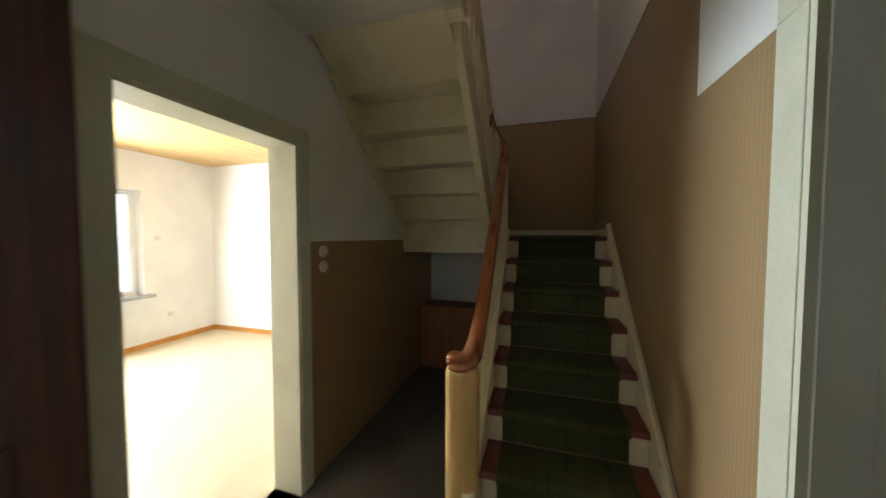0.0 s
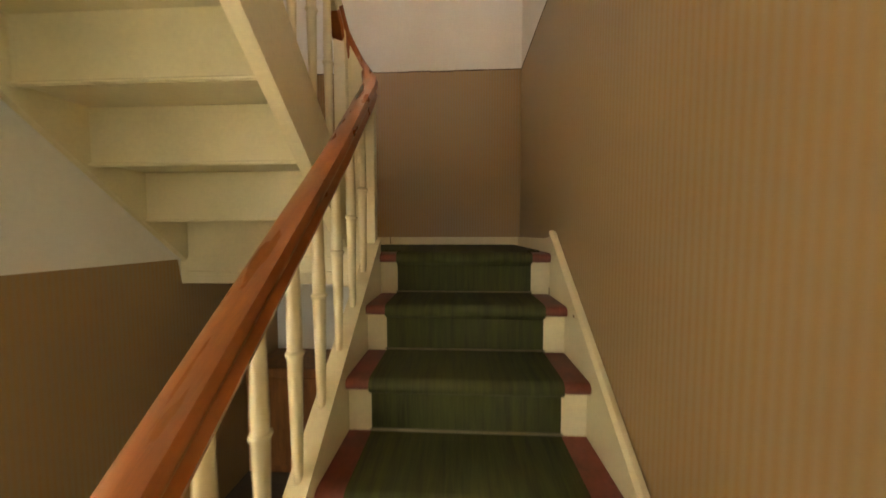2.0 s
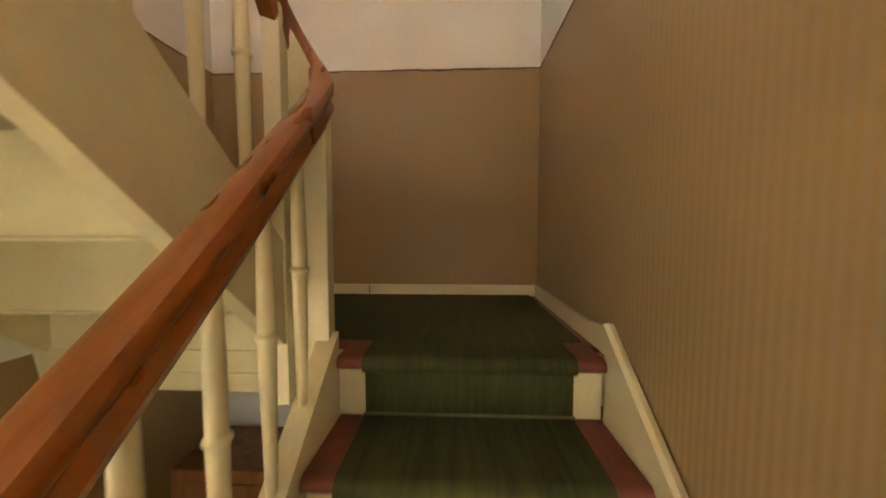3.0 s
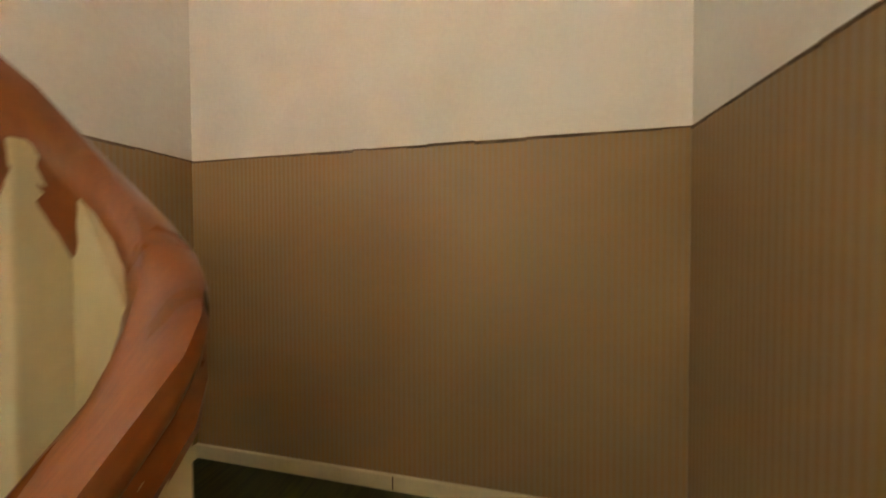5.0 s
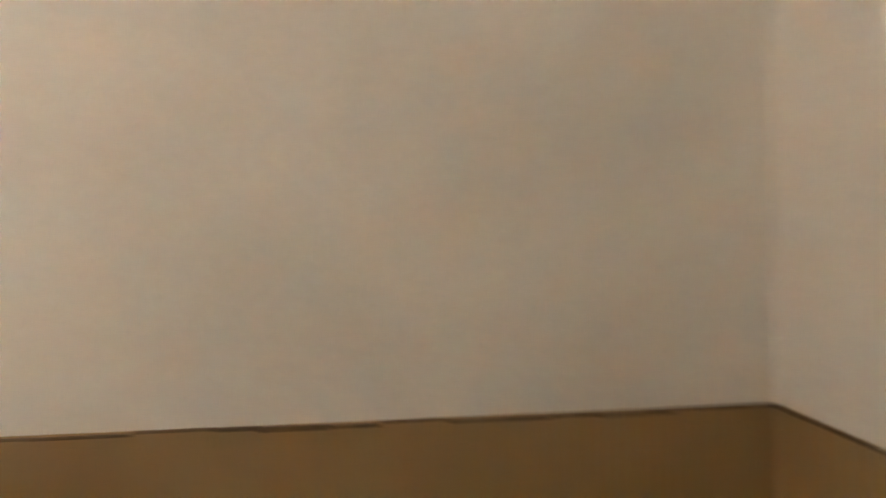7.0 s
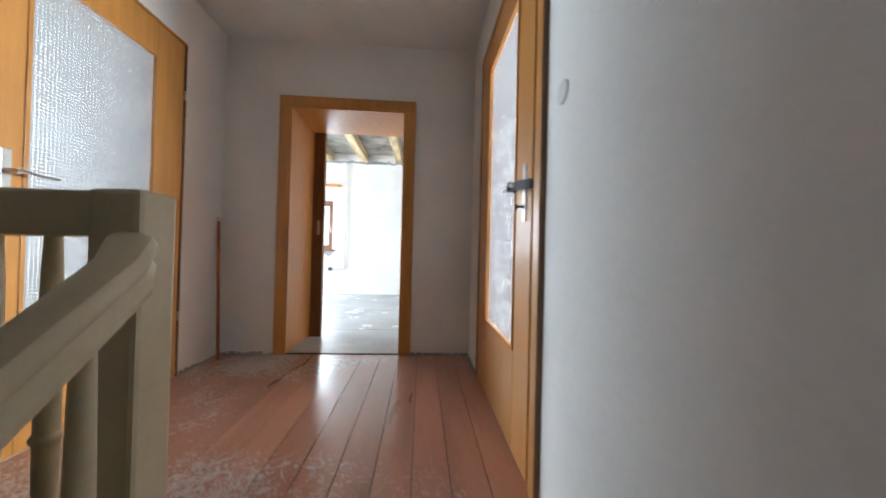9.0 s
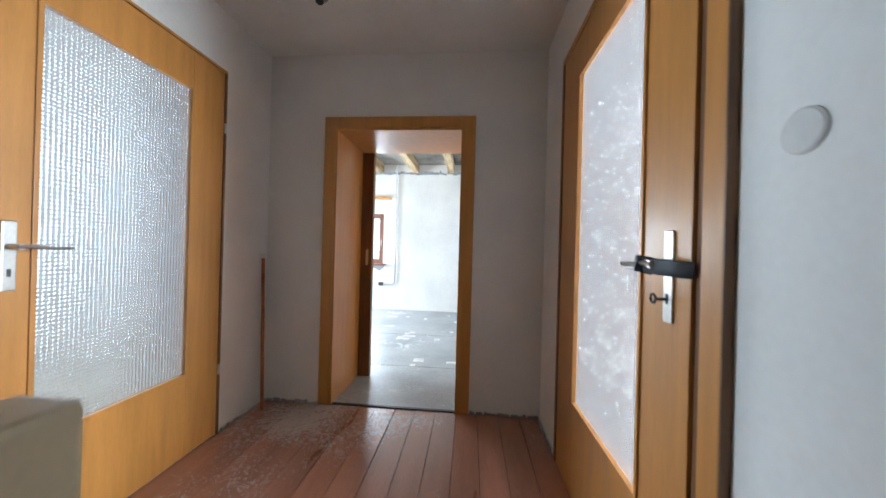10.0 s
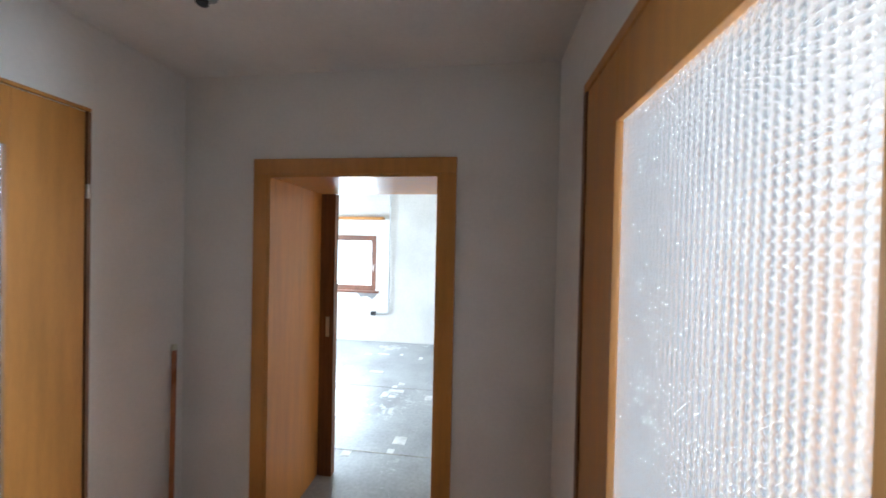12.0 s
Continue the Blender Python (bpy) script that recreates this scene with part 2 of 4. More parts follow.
def slab_with_holes(axis, a, b, u0, u1, v0, v1, holes=()):
    """A wall (axis x or y) or a floor (axis z) from a to b thick, over u0..u1, v0..v1, with oblong holes through it."""
    bm = bmesh.new()
    us = sorted({u0, u1, *(u for h in holes for u in h[:2] if u0 < u < u1)})
    vs = sorted({v0, v1, *(v for h in holes for v in h[2:] if v0 < v < v1)})
    for i in range(len(us) - 1):
        for j in range(len(vs) - 1):
            cu, cv = (us[i] + us[i + 1]) / 2, (vs[j] + vs[j + 1]) / 2
            if any(h[0] < cu < h[1] and h[2] < cv < h[3] for h in holes):
                continue
            span = {"x": (a, b, us[i], us[i + 1], vs[j], vs[j + 1]), "y": (us[i], us[i + 1], a, b, vs[j], vs[j + 1]), "z": (us[i], us[i + 1], vs[j], vs[j + 1], a, b)}[axis]
            box(bm, *span)
    bmesh.ops.remove_doubles(bm, verts=bm.verts, dist=0.0005)
    bm.verts.index_update()
    seen = {}
    for f in bm.faces:
        seen.setdefault(tuple(sorted(v.index for v in f.verts)), []).append(f)
    bmesh.ops.delete(bm, geom=[f for fs in seen.values() if len(fs) > 1 for f in fs], context="FACES_ONLY")
    return bm


# large structure
RD = (-3.0, -2.02, 0.0, 2.03)             # ground door beside the stairs, in the wall x 0
LD = (-2.235, -1.395, 0.0, 2.045)         # ground doorway to the bright room, in the wall x -W
UL = (-2.87, -1.93, ZU, ZU + 2.04)        # upper glazed door in the wall x 0
UR = (-2.87, -1.88, ZU, ZU + 2.05)        # upper glazed door in the wall x -W
ED = (-1.354, -0.48, ZU, ZU + 1.885)      # doorway in the end wall
structure("wall_east", slab_with_holes("x", 0, 0.28, YB, D + 0.25, -0.3, ZT + 0.2, [RD, UL]), PLASTER, "white plastered wall beside the lower stair flight", "wall")
structure("wall_west", slab_with_holes("x", -W - 0.18, -W, YB, D + 0.25, -0.3, ZT + 0.2, [LD, UR]), PLASTER, "white plastered wall beside the upper stair flight", "wall")
structure("wall_north", slab_with_holes("y", D, D + 0.25, -W, 0, -0.3, ZT + 0.2), PLASTER, "white plastered wall behind the half landing", "wall")
structure("wall_south_ground", slab_with_holes("y", YB - 0.25, YB, -W, 0, -0.3, ZC + 0.08, [(-1.45, -0.5, 0, 2.05)]), PLASTER, "white plastered wall behind the entrance", "wall")
structure("wall_south_upper", slab_with_holes("y", YE - 0.52, YE, -W, 0, ZC, ZT + 0.2, [ED]), PLASTER, "white plastered end wall of the upper hall", "wall")
structure("floor_ground", slab_with_holes("z", -0.25, 0, -W, 0, YB, D), CONCRETE, "dark stone floor of the ground hall", "floor")
structure("ceiling_ground", box(slab_with_holes("z", ZC, ZC + 0.06, -W, 0, YB, -1.37), -W, -0.94, -1.37, -1.286, ZC, ZC + 0.06), PLASTER, "white plastered ceiling of the ground hall", "ceiling")
structure("floor_upper", box(slab_with_holes("z", ZC + 0.06, ZU - 0.022, -W, 0, YE, -1.37), -W, -1.04, -1.37, YT - 0.02, ZC + 0.06, ZU - 0.022), PLASTER, "edge of the upper hall's floor slab", "floor")
structure("ceiling_upper", slab_with_holes("z", ZT, ZT + 0.15, -W, 0, YE, D), PLASTER, "white plastered ceiling over the upper hall", "ceiling")

structure("baseboard_upper", box(boxed(-0.010, -0.001, YE, UL[0] - 0.06, ZU, ZU + 0.012), -W + 0.001, -W + 0.010, YE, UR[0] - 0.06, ZU, ZU + 0.012), PLASTER_OLD, "chipped paint line along the hall's boards", "baseboard")

# brown wallpaper on the stairwell's walls, 3 mm proud
bm = prism(bmesh.new(), [(-1.919, 0.0), (-1.46, 0.0), (-1.46, 2.045), (-1.919, 2.04)], "x", -0.003, 0.0)
prism(bm, [(-1.46, 0.0), (D, 0.0), (D, ZD), (-1.46, ZD + 0.01)], "x", -0.003, 0.0)
structure("wallpaper_east", bm, PAPER, "brown finely striped wallpaper beside the lower flight", "wallpaper")
structure("wallpaper_north", prism(bmesh.new(), [(-W + 0.003, ZL), (-0.003, ZL), (-0.003, ZD), (-W + 0.003, ZD)], "y", D - 0.003, D), PAPER, "brown finely striped wallpaper behind the half landing", "wallpaper")
bm = prism(bmesh.new(), [(-1.30, 0.0), (D, 0.0), (D, 1.36), (0.1, 1.36), (0.08, 1.485), (-1.30, 1.49)], "x", -W, -W + 0.003)
prism(bm, [(D, ZL), (0.14, ZL), (0.14, ZL + 0.10), (-1.10, ZD - 0.05), (-1.10, ZD), (D, ZD)], "x", -W, -W + 0.003)
structure("wallpaper_west", bm, PAPER, "brown finely striped wallpaper under and above the upper flight", "wallpaper")
rnd = random.Random(4)
bm = bmesh.new()
for a, b, axis in ((-1.46, D, "e"), (-W, 0, "n"), (-1.06, D, "w")):
    u = a
    while u < b - 0.01:
        v = min(b, u + rnd.uniform(0.05, 0.22))
        t, off = rnd.uniform(0.004, 0.010), rnd.uniform(-0.003, 0.002)
        span = {"e": (-0.0055, -0.003, u, v), "n": (u, v, D - 0.0055, D - 0.003), "w": (-W + 0.003, -W + 0.0055, u, v)}[axis]
        box(bm, *span, ZD - t + off, ZD + off)
        u = v
structure("trim_wallpaper_edge", bm, PAPER_EDGE, "dark ragged upper edge of the brown wallpaper", "wallpaper edge")


# stairs
def nosing(y, z, into, depth, thick=0.04):
    """Outline in y, z of a tread with a rounded front; into is +1 where the flight climbs towards +y."""
    pts = [(depth, 0), (0.016, 0)] + [(0.016 - 0.02 * math.sin(a), -thick / 2 + thick / 2 * math.cos(a)) for a in (0.5, 1.05, 1.57, 2.1, 2.64)] + [(0.016, -thick), (depth, -thick)]
    return [(y + into * (u + 0.004), z + v) for u, v in pts]


def runner_outline(y, z, into, drop, depth):
    """Outline of a strip of carpet lying on a tread, over its nosing and down the riser."""
    t = 0.007
    outer = [(depth, t), (0.012, t)] + [(0.016 - 0.028 * math.sin(a), -0.02 + 0.027 * math.cos(a)) for a in (0.5, 1.05, 1.57, 2.1, 2.64)] + [(0.016, -0.048), (0.026, -0.056), (0.026, -drop)]
    inner = [(0.033, -drop), (0.033, -0.050), (0.018, -0.0405)] + [(0.016 - 0.021 * math.sin(a), -0.02 + 0.0205 * math.cos(a)) for a in (2.64, 2.1, 1.57, 1.05, 0.5)] + [(0.012, 0.001), (depth, 0.001)]
    return [(y + into * u, z + v) for u, v in outer + inner]


stairs = thing("stair_flight", (-0.43, -1.6, 0), "lower straight stair flight, oxblood treads, cream risers, green runner", "stairs", kind="structure")
NL, NR = -0.825, -0.035
for k in range(1, 9):
    y, z = -(8 - k) * G, k * H
    last = k == 8
    part("tread", prism(bmesh.new(), nosing(y, z, 1, 0.12 if last else G + 0.03), "x", NL, NR), TREAD, stairs, "", True)
    part("riser", boxed(NL, NR, y + 0.034, y + 0.052, z - H, z - 0.041), CREAM, stairs)
    part("runner", prism(bmesh.new(), runner_outline(y, z, 1, H - 0.008 if k > 1 else H - 0.002, 0.10 if last else G + 0.034), "x", -0.745, -0.12), RUNNER, stairs, "worn green stair carpet", True)
    if k < 8:
        part("carpet_rod", sweep(bmesh.new(), [(-0.75, y + G + 0.022, z + 0.011), (-0.115, y + G + 0.022, z + 0.011)], circle(0.004, 6)), ROD, stairs, "thin dull metal carpet rod", True)


def stringer(y0, z0, y1, z1, above, below, x0, x1, foot=None, head=None):
    out = [(y0, z0 + above), (y1, z1 + above), (y1, z1 - below), (y0, z0 - below)]
    if foot is not None:
        out = [(y0, z0 + above), (y1, z1 + above), (y1, z1 - below), (y0 + (foot - z0 + below) * (y1 - y0) / (z1 - z0), foot), (y0, foot)]
    return prism(bmesh.new(), out, "x", x0, x1)


part("wall_string", stringer(-1.66, H, 0.02, ZL + 0.01, 0.075, 0.3, -0.034, -0.004, 0.0), CREAM, stairs)
part("string_moulding", sweep(bmesh.new(), [(-0.028, -1.66, H + 0.078), (-0.028, 0.03, ZL + 0.095)], [(-0.012, 0), (0.018, 0), (0.018, 0.012), (0.0, 0.018), (-0.012, 0.012)]), CREAM, stairs)
part("outer_string", stringer(-1.66, H, 0.03, ZL + 0.016, 0.055, 0.24, -0.885, NL - 0.001, 0.0), CREAM, stairs, "", True)

landing = thing("half_landing", (-W / 2, 0.5, ZL), "half landing with green carpet and oxblood edge", "landing", kind="structure")
part("landing_slab", box(boxed(-W, -0.93, 0.10, D, 1.36, ZL - 0.022), -0.93, 0, 0.055, D, 1.36, ZL - 0.022), CREAM, landing)
part("landing_boards", box(boxed(-W, -0.93, 0.13, D, ZL - 0.021, ZL), -0.93, -0.001, 0.125, D, ZL - 0.021, ZL), TREAD, landing)
part("landing_carpet", box(boxed(-W + 0.02, -0.05, 0.16, D - 0.015, ZL + 0.001, ZL + 0.008), -0.745, -0.12, 0.10, 0.16, ZL + 0.001, ZL + 0.008), RUNNER, landing, "green carpet on the landing")
bm = boxed(-W + 0.003, -0.003, D - 0.018, D - 0.0035, ZL, ZL + 0.065, 0.003)
structure("baseboard_north", bm, CREAM, "cream skirting board behind the landing", "baseboard")
bm = prism(bmesh.new(), [(D - 0.019, ZL), (D - 0.019, ZL + 0.065), (0.20, ZL + 0.067), (0.08, ZL + 0.082), (0.035, ZL + 0.10), (0.012, ZL + 0.085), (0.012, ZL - 0.03), (0.06, ZL)], "x", -0.018, -0.0035)
structure("baseboard_east", bm, CREAM, "cream skirting board ramping down to the stair string", "baseboard")
structure("baseboard_west", boxed(-W + 0.0035, -W + 0.018, 0.17, D - 0.019, ZL, ZL + 0.065, 0.003), CREAM, "cream skirting board on the landing", "baseboard")

upper = thing("stair_flight", (-1.45, 0.1, ZL), "upper straight stair flight, cream underside, seen from below", "stairs", kind="structure")
UW, UO = -W + 0.035, -1.036
YU, GU, HU = 0.125, 0.21, 0.205
for k in range(1, 8):
    last = k == 7
    y, z, under = YU - (k - 1) * GU, ZU if last else ZL + k * HU, ZL + (k - 1) * HU
    part("tread", prism(bmesh.new(), nosing(y + 0.035, z, -1, GU + 0.03 if not last else 0.06), "x", UW, UO), TREAD if last else CREAM, upper, "", True)
    part("riser", boxed(UW, UO, y - 0.016, y + 0.002, under - (0.055 if k > 1 else 0.14), z - 0.041), CREAM, upper)
    part("riser_bead", sweep(bmesh.new(), [(UW, y - 0.022, under - (0.048 if k > 1 else 0.1)), (UO, y - 0.022, under - (0.048 if k > 1 else 0.1))], circle(0.006, 6)), CREAM, upper, "", True)
    part("runner", prism(bmesh.new(), runner_outline(y + 0.035, z, -1, z - under - 0.004, GU + 0.034 if not last else 0.05), "x", UW + 0.004, UO - 0.004), RUNNER, upper, "worn green stair carpet", True)
part("soffit_board", prism(bmesh.new(), [(YU - 5 * GU - 0.03, ZL + 5 * HU - 0.05), (-1.285, ZC - 0.004), (-1.285, ZC + 0.03), (YU - 5 * GU - 0.03, ZL + 5 * HU - 0.02)], "x", UW, UO), CREAM, upper, "smooth cream board under the top steps")
part("wall_string", stringer(YU + 0.03, ZL + H * 0.9, YT + 0.05, ZU - 0.05, 0.05, 0.26, -W + 0.0035, UW), CREAM, upper)
part("outer_string", stringer(YU + 0.03, ZL + H * 0.9, YT - 0.02, ZU, 0.055, 0.26, UO, UO + 0.05), CREAM, upper)


# balustrades
def baluster(bm, x, y, z0, z1):
    h = z1 - z0
    prof = [(0.011, 0), (0.013, 0.05), (0.0185, 0.50), (0.019, 0.518), (0.0225, 0.524), (0.0235, 0.53), (0.0225, 0.536), (0.018, 0.543), (0.0185, 0.60), (0.015, 0.9), (0.0125, 1.0)]
    return lathe(bm, [(r, z0 + f * h) for r, f in prof], x, y)


RAILPROF = [(-0.031, -0.034), (-0.024, -0.050), (0.024, -0.050), (0.031, -0.034), (0.026, -0.020), (0.0255, -0.008), (0.035, 0.004), (0.036, 0.016), (0.029, 0.030), (0.014, 0.037), (-0.014, 0.037), (-0.029, 0.030), (-0.036, 0.016), (-0.035, 0.004), (-0.0255, -0.008), (-0.026, -0.020)]
SL = H / G
rail_z = lambda y: 2.250 + SL * y - 0.036 * min(1.0, max(0.0, -y / 0.45))      # centre of the lower handrail
rail_x = lambda y: XO + 0.036 * min(1.0, max(0.0, (-0.1 - y) / 1.3))
string_z = lambda y: ZL + 0.016 + 0.055 + SL * (y - 0.03)
low = thing("balustrade", (XO, -1.68, 0), "cream turned balusters under a varnished brown handrail, lower flight", "balustrade")
for i in range(9):
    y = -0.137 - i * 0.145
    part("baluster", baluster(bmesh.new(), XO + 0.008, y, string_z(y) - 0.004, rail_z(y) - 0.02), CREAM, low, "", True)
bm = bmesh.new()
rings = []
for inset, z in ((0, 0), (0, 0.893), (0.004, 0.907), (0.014, 0.917)):
    ring = []
    for k in range(28):
        c, s = math.cos(2 * math.pi * k / 28), math.sin(2 * math.pi * k / 28)
        ring.append(bm.verts.new((-0.897 + (0.078 - inset) * math.copysign(abs(c) ** 0.6, c), -1.475 + (0.055 - inset) * math.copysign(abs(s) ** 0.6, s), z)))
    rings.append(ring)
for p, q in zip(rings, rings[1:]):
    for k in range(28):
        bm.faces.new((p[k], p[(k + 1) % 28], q[(k + 1) % 28], q[k]))
bm.faces.new(rings[-1])
part("newel_post", bm, NEWELWOOD, low, "rounded pale varnished newel post", True)
part("landing_post", boxed(-0.915, -0.845, 0.004, 0.052, ZL - 0.2, rail_z(0.03) - 0.02, 0.004), CREAM, low, "flat cream post at the landing")
path = [(-0.942, -1.488, 0.951), (-0.918, -1.500, 0.952), (-0.892, -1.502, 0.955), (-0.868, -1.495, 0.965), (-0.850, -1.478, 0.990), (-0.839, -1.452, 1.032)]
path += [(rail_x(y), y, rail_z(y)) for y in (-1.41, -1.36, -1.26, -1.14, -1.02, -0.90, -0.78, -0.66, -0.54, -0.42, -0.30, -0.20, -0.10, -0.03)]
for i in range(1, 11):
    a = math.pi * i / 10
    path.append(((XO + XI) / 2 + (XO - XI) / 2 * math.cos(a), 0.02 + 0.09 * math.sin(a), rail_z(0.02) + 0.32 * i / 10))
zt = rail_z(0.02) + 0.32
railu_z = lambda y: zt + 0.74 * (0.02 - y)
path += [(XI, -0.03, railu_z(-0.03))]
bm = sweep(bmesh.new(), path, RAILPROF)
bmesh.ops.create_uvsphere(bm, u_segments=14, v_segments=8, radius=0.0355, matrix=Matrix.Translation((-0.940, -1.488, 0.951)))
part("handrail", bm, RAIL, low, "varnished brown handrail winding round the well", True)

up = thing("balustrade", (XI, YT, ZU), "cream turned balusters and square newel of the upper flight", "balustrade")
ustring_z = lambda y: min(ZU + 0.003, ZL + H * 0.9 + 0.055 + (ZU - ZL - H * 0.9) / (YU + 0.05 - YT) * (YU + 0.03 - y))
for i in range(9):
    y = -0.108 - i * 0.148
    part("baluster", baluster(bmesh.new(), XI, y, ustring_z(y) - 0.004, railu_z(y) - 0.02), CREAM, up, "", True)
part("well_board", prism(bmesh.new(), [(-0.985, ZL - 0.15), (-0.86, ZL - 0.15), (-0.86, rail_z(0.05) + 0.02), (-0.92, rail_z(0.05) + 0.12), (-0.985, zt - 0.05)], "y", 0.062, 0.085), CREAM, up, "cream board closing the stair well")
part("landing_post", boxed(-1.035, -0.98, 0.02, 0.095, ZL - 0.16, zt - 0.03, 0.004), CREAM, up, "flat cream post at the landing")
part("handrail", sweep(bmesh.new(), [(XI, -0.031 - i * 0.12, railu_z(-0.031 - i * 0.12)) for i in range(12)] + [(XI + 0.03, -1.402, railu_z(-1.402))], RAILPROF), CREAM, up, "cream-painted handrail", True)
part("newel_post", boxed(-0.99, -0.90, -1.49, -1.40, ZU - 0.32, ZU + 0.90, 0.010), CREAM, up, "square cream newel post")
part("top_rail", boxed(-0.901, -0.0, -1.48, -1.41, ZU + 0.81, ZU + 0.897, 0.008), CREAM, up, "square cream top rail")
for i in range(8):
    part("baluster", baluster(bmesh.new(), -0.80 + i * 0.105, -1.445, ZU, ZU + 0.812), CREAM, up, "", True)

single("skirting_joint", boxed(-0.978, -0.973, D - 0.0195, D - 0.0175, ZL + 0.012, ZL + 0.062), PAPER_EDGE, "dark open joint in the landing's skirting board", "joint", kind="stuff")
for y in (-0.30, -0.82, -1.30):
    nail = single("nail_head", lathe(bmesh.new(), [(0.006, 0), (0.006, 0.001), (0.003, 0.002)], 0, 0, 10), VENEER_DARK, "brown nail head in the cream stair string", "nail")
    nail.matrix_world = Matrix.Translation((-0.034, y, SL * y + ZL + 0.035)) @ pose(0, 0, 0, 0, -90, 0)

# ground floor: doorway to the bright room
def casing(name, wall_x, out, y0, y1, z0, z1, wide, material, label, depth=0.30, proud=0.018):
    """A lined doorway in a wall at right angles to x; out is the side (+1, -1) on which the casing stands proud."""
    ob = thing(name, (wall_x, (y0 + y1) / 2, z0), label, "door frame", kind="structure")
    a, b = wall_x, wall_x + out * proud
    for n, span in (("jamb_casing", (y0 - wide, y0, z0, z1)), ("jamb_casing", (y1, y1 + wide, z0, z1)), ("head_casing", (y0 - wide, y1 + wide, z1, z1 + wide))):
        part(n, boxed(min(a, b), max(a, b), *span, 0.004), material, ob)
    c, d = wall_x - out * depth, wall_x + out * (proud - 0.004)
    for n, span in (("jamb_lining", (y0, y0 + 0.018, z0, z1)), ("jamb_lining", (y1 - 0.018, y1, z0, z1)), ("head_lining", (y0 + 0.018, y1 - 0.018, z1 - 0.018, z1))):
        part(n, boxed(min(c, d), max(c, d), *span), material, ob)
    return ob


casing("door_1", -W, 1, *LD, 0.09, CREAM_DULL, "cream-painted lined doorway without a door leaf", 0.18)
casing("door_2", 0.0, -1, *RD, 0.10, CREAM_DULL, "pale painted door frame beside the stairs", 0.008)
leaf = thing("room_door", (0.03, (RD[0] + RD[1]) / 2, 0), "closed greyish-brown painted door with raised panels", "door")
LEAFPAINT = surface("drab_door_paint", (0.062, 0.052, 0.032), 0.5, 0.1, 4, 0.1, 60)
part("leaf", boxed(0.010, 0.05, RD[0] + 0.02, RD[1] - 0.02, 0.006, RD[3] - 0.02, 0.004), LEAFPAINT, leaf)
for z0, z1 in ((0.2, 0.95), (1.1, 1.88)):
    part("panel", boxed(0.003, 0.012, RD[0] + 0.16, RD[1] - 0.16, z0, z1, 0.004), LEAFPAINT, leaf)
entry = thing("front_door", (-1.83, -2.80, 0), "open dark-stained wooden front door against the wall", "door")
part("leaf", boxed(-1.86, -1.815, -3.25, -2.335, 0.01, 2.35, 0.006), DARKWOOD, entry)
for z0, z1 in ((0.25, 1.0), (1.2, 2.1)):
    part("panel", boxed(-1.82, -1.808, -3.10, -2.48, z0, z1, 0.006), DARKWOOD, entry)
sw = thing("light_switch", (-W, -1.175, 1.47), "two round ivory rotary switches on the brown wallpaper", "switch")
for z in (1.425, 1.328):
    ob = part("switch_plate", lathe(bmesh.new(), [(0.037, 0), (0.037, 0.008), (0.030, 0.016), (0.014, 0.017), (0.012, 0.028)], 0, 0, 20), PLASTIC, sw, "", True)
    ob.matrix_world = Matrix.Translation((-W + 0.003, -1.175, z)) @ pose(0, 0, 0, 0, 90, 0)
cup = thing("understair_cupboard", (-1.35, 0.6, 0), "brown wooden cupboard under the landing", "cupboard")
part("body", boxed(-1.88, -0.95, 0.55, 0.92, 0.0, 0.72, 0.006), CUPBOARD, cup)
part("door", boxed(-1.84, -1.00, 0.538, 0.549, 0.06, 0.66, 0.004), CUPBOARD, cup)

# bright ground room
XA, YA = -5.65, 1.0
GW = (-1.65, 0.04, 0.72, 2.12)
structure("floor_room", slab_with_holes("z", -0.25, 0.0, XA, -W, -3.2, YA), LINO, "pale floor of the bright ground room", "floor")
structure("ceiling_room", slab_with_holes("z", 2.62, 2.7, XA, -W - 0.18, -3.2, YA), PINE, "honey-coloured wooden ceiling of the ground room", "ceiling")
structure("wall_room_west", slab_with_holes("x", XA - 0.3, XA, -3.2, YA, -0.2, 2.7, [GW]), PLASTER, "white papered window wall", "wall")
structure("wall_room_north", slab_with_holes("y", YA, YA + 0.2, XA, -W - 0.18, -0.2, 2.7), PLASTER, "white papered wall of the ground room", "wall")
structure("wall_room_south", slab_with_holes("y", -3.4, -3.2, XA, -W - 0.18, -0.2, 2.7), PLASTER, "white papered wall of the ground room", "wall")
bm = boxed(XA, XA + 0.015, -3.19, YA - 0.016, 0, 0.07, 0.003)
box(bm, XA, -W - 0.19, YA - 0.015, YA, 0, 0.07, 0.003)
structure("baseboard_room", bm, VENEER, "light brown wooden skirting board", "baseboard")


def window_x(name, x, y0, y1, z0, z1, material, label, inward=1, mullion=True):
    ob = thing(name, (x, (y0 + y1) / 2, z0), label, "window", kind="structure")
    f = 0.065
    for n, span in (("window_frame", (y0, y0 + f, z0, z1)), ("window_frame", (y1 - f, y1, z0, z1)), ("window_frame", (y0 + f, y1 - f, z0, z0 + f)), ("window_frame", (y0 + f, y1 - f, z1 - f, z1))):
        part(n, boxed(x - 0.03, x + 0.03, *span, 0.004), material, ob)
    if mullion:
        m = (y0 + y1) / 2
        part("mullion", boxed(x - 0.028, x + 0.028, m - 0.045, m + 0.045, z0 + f, z1 - f, 0.004), material, ob)
    return ob


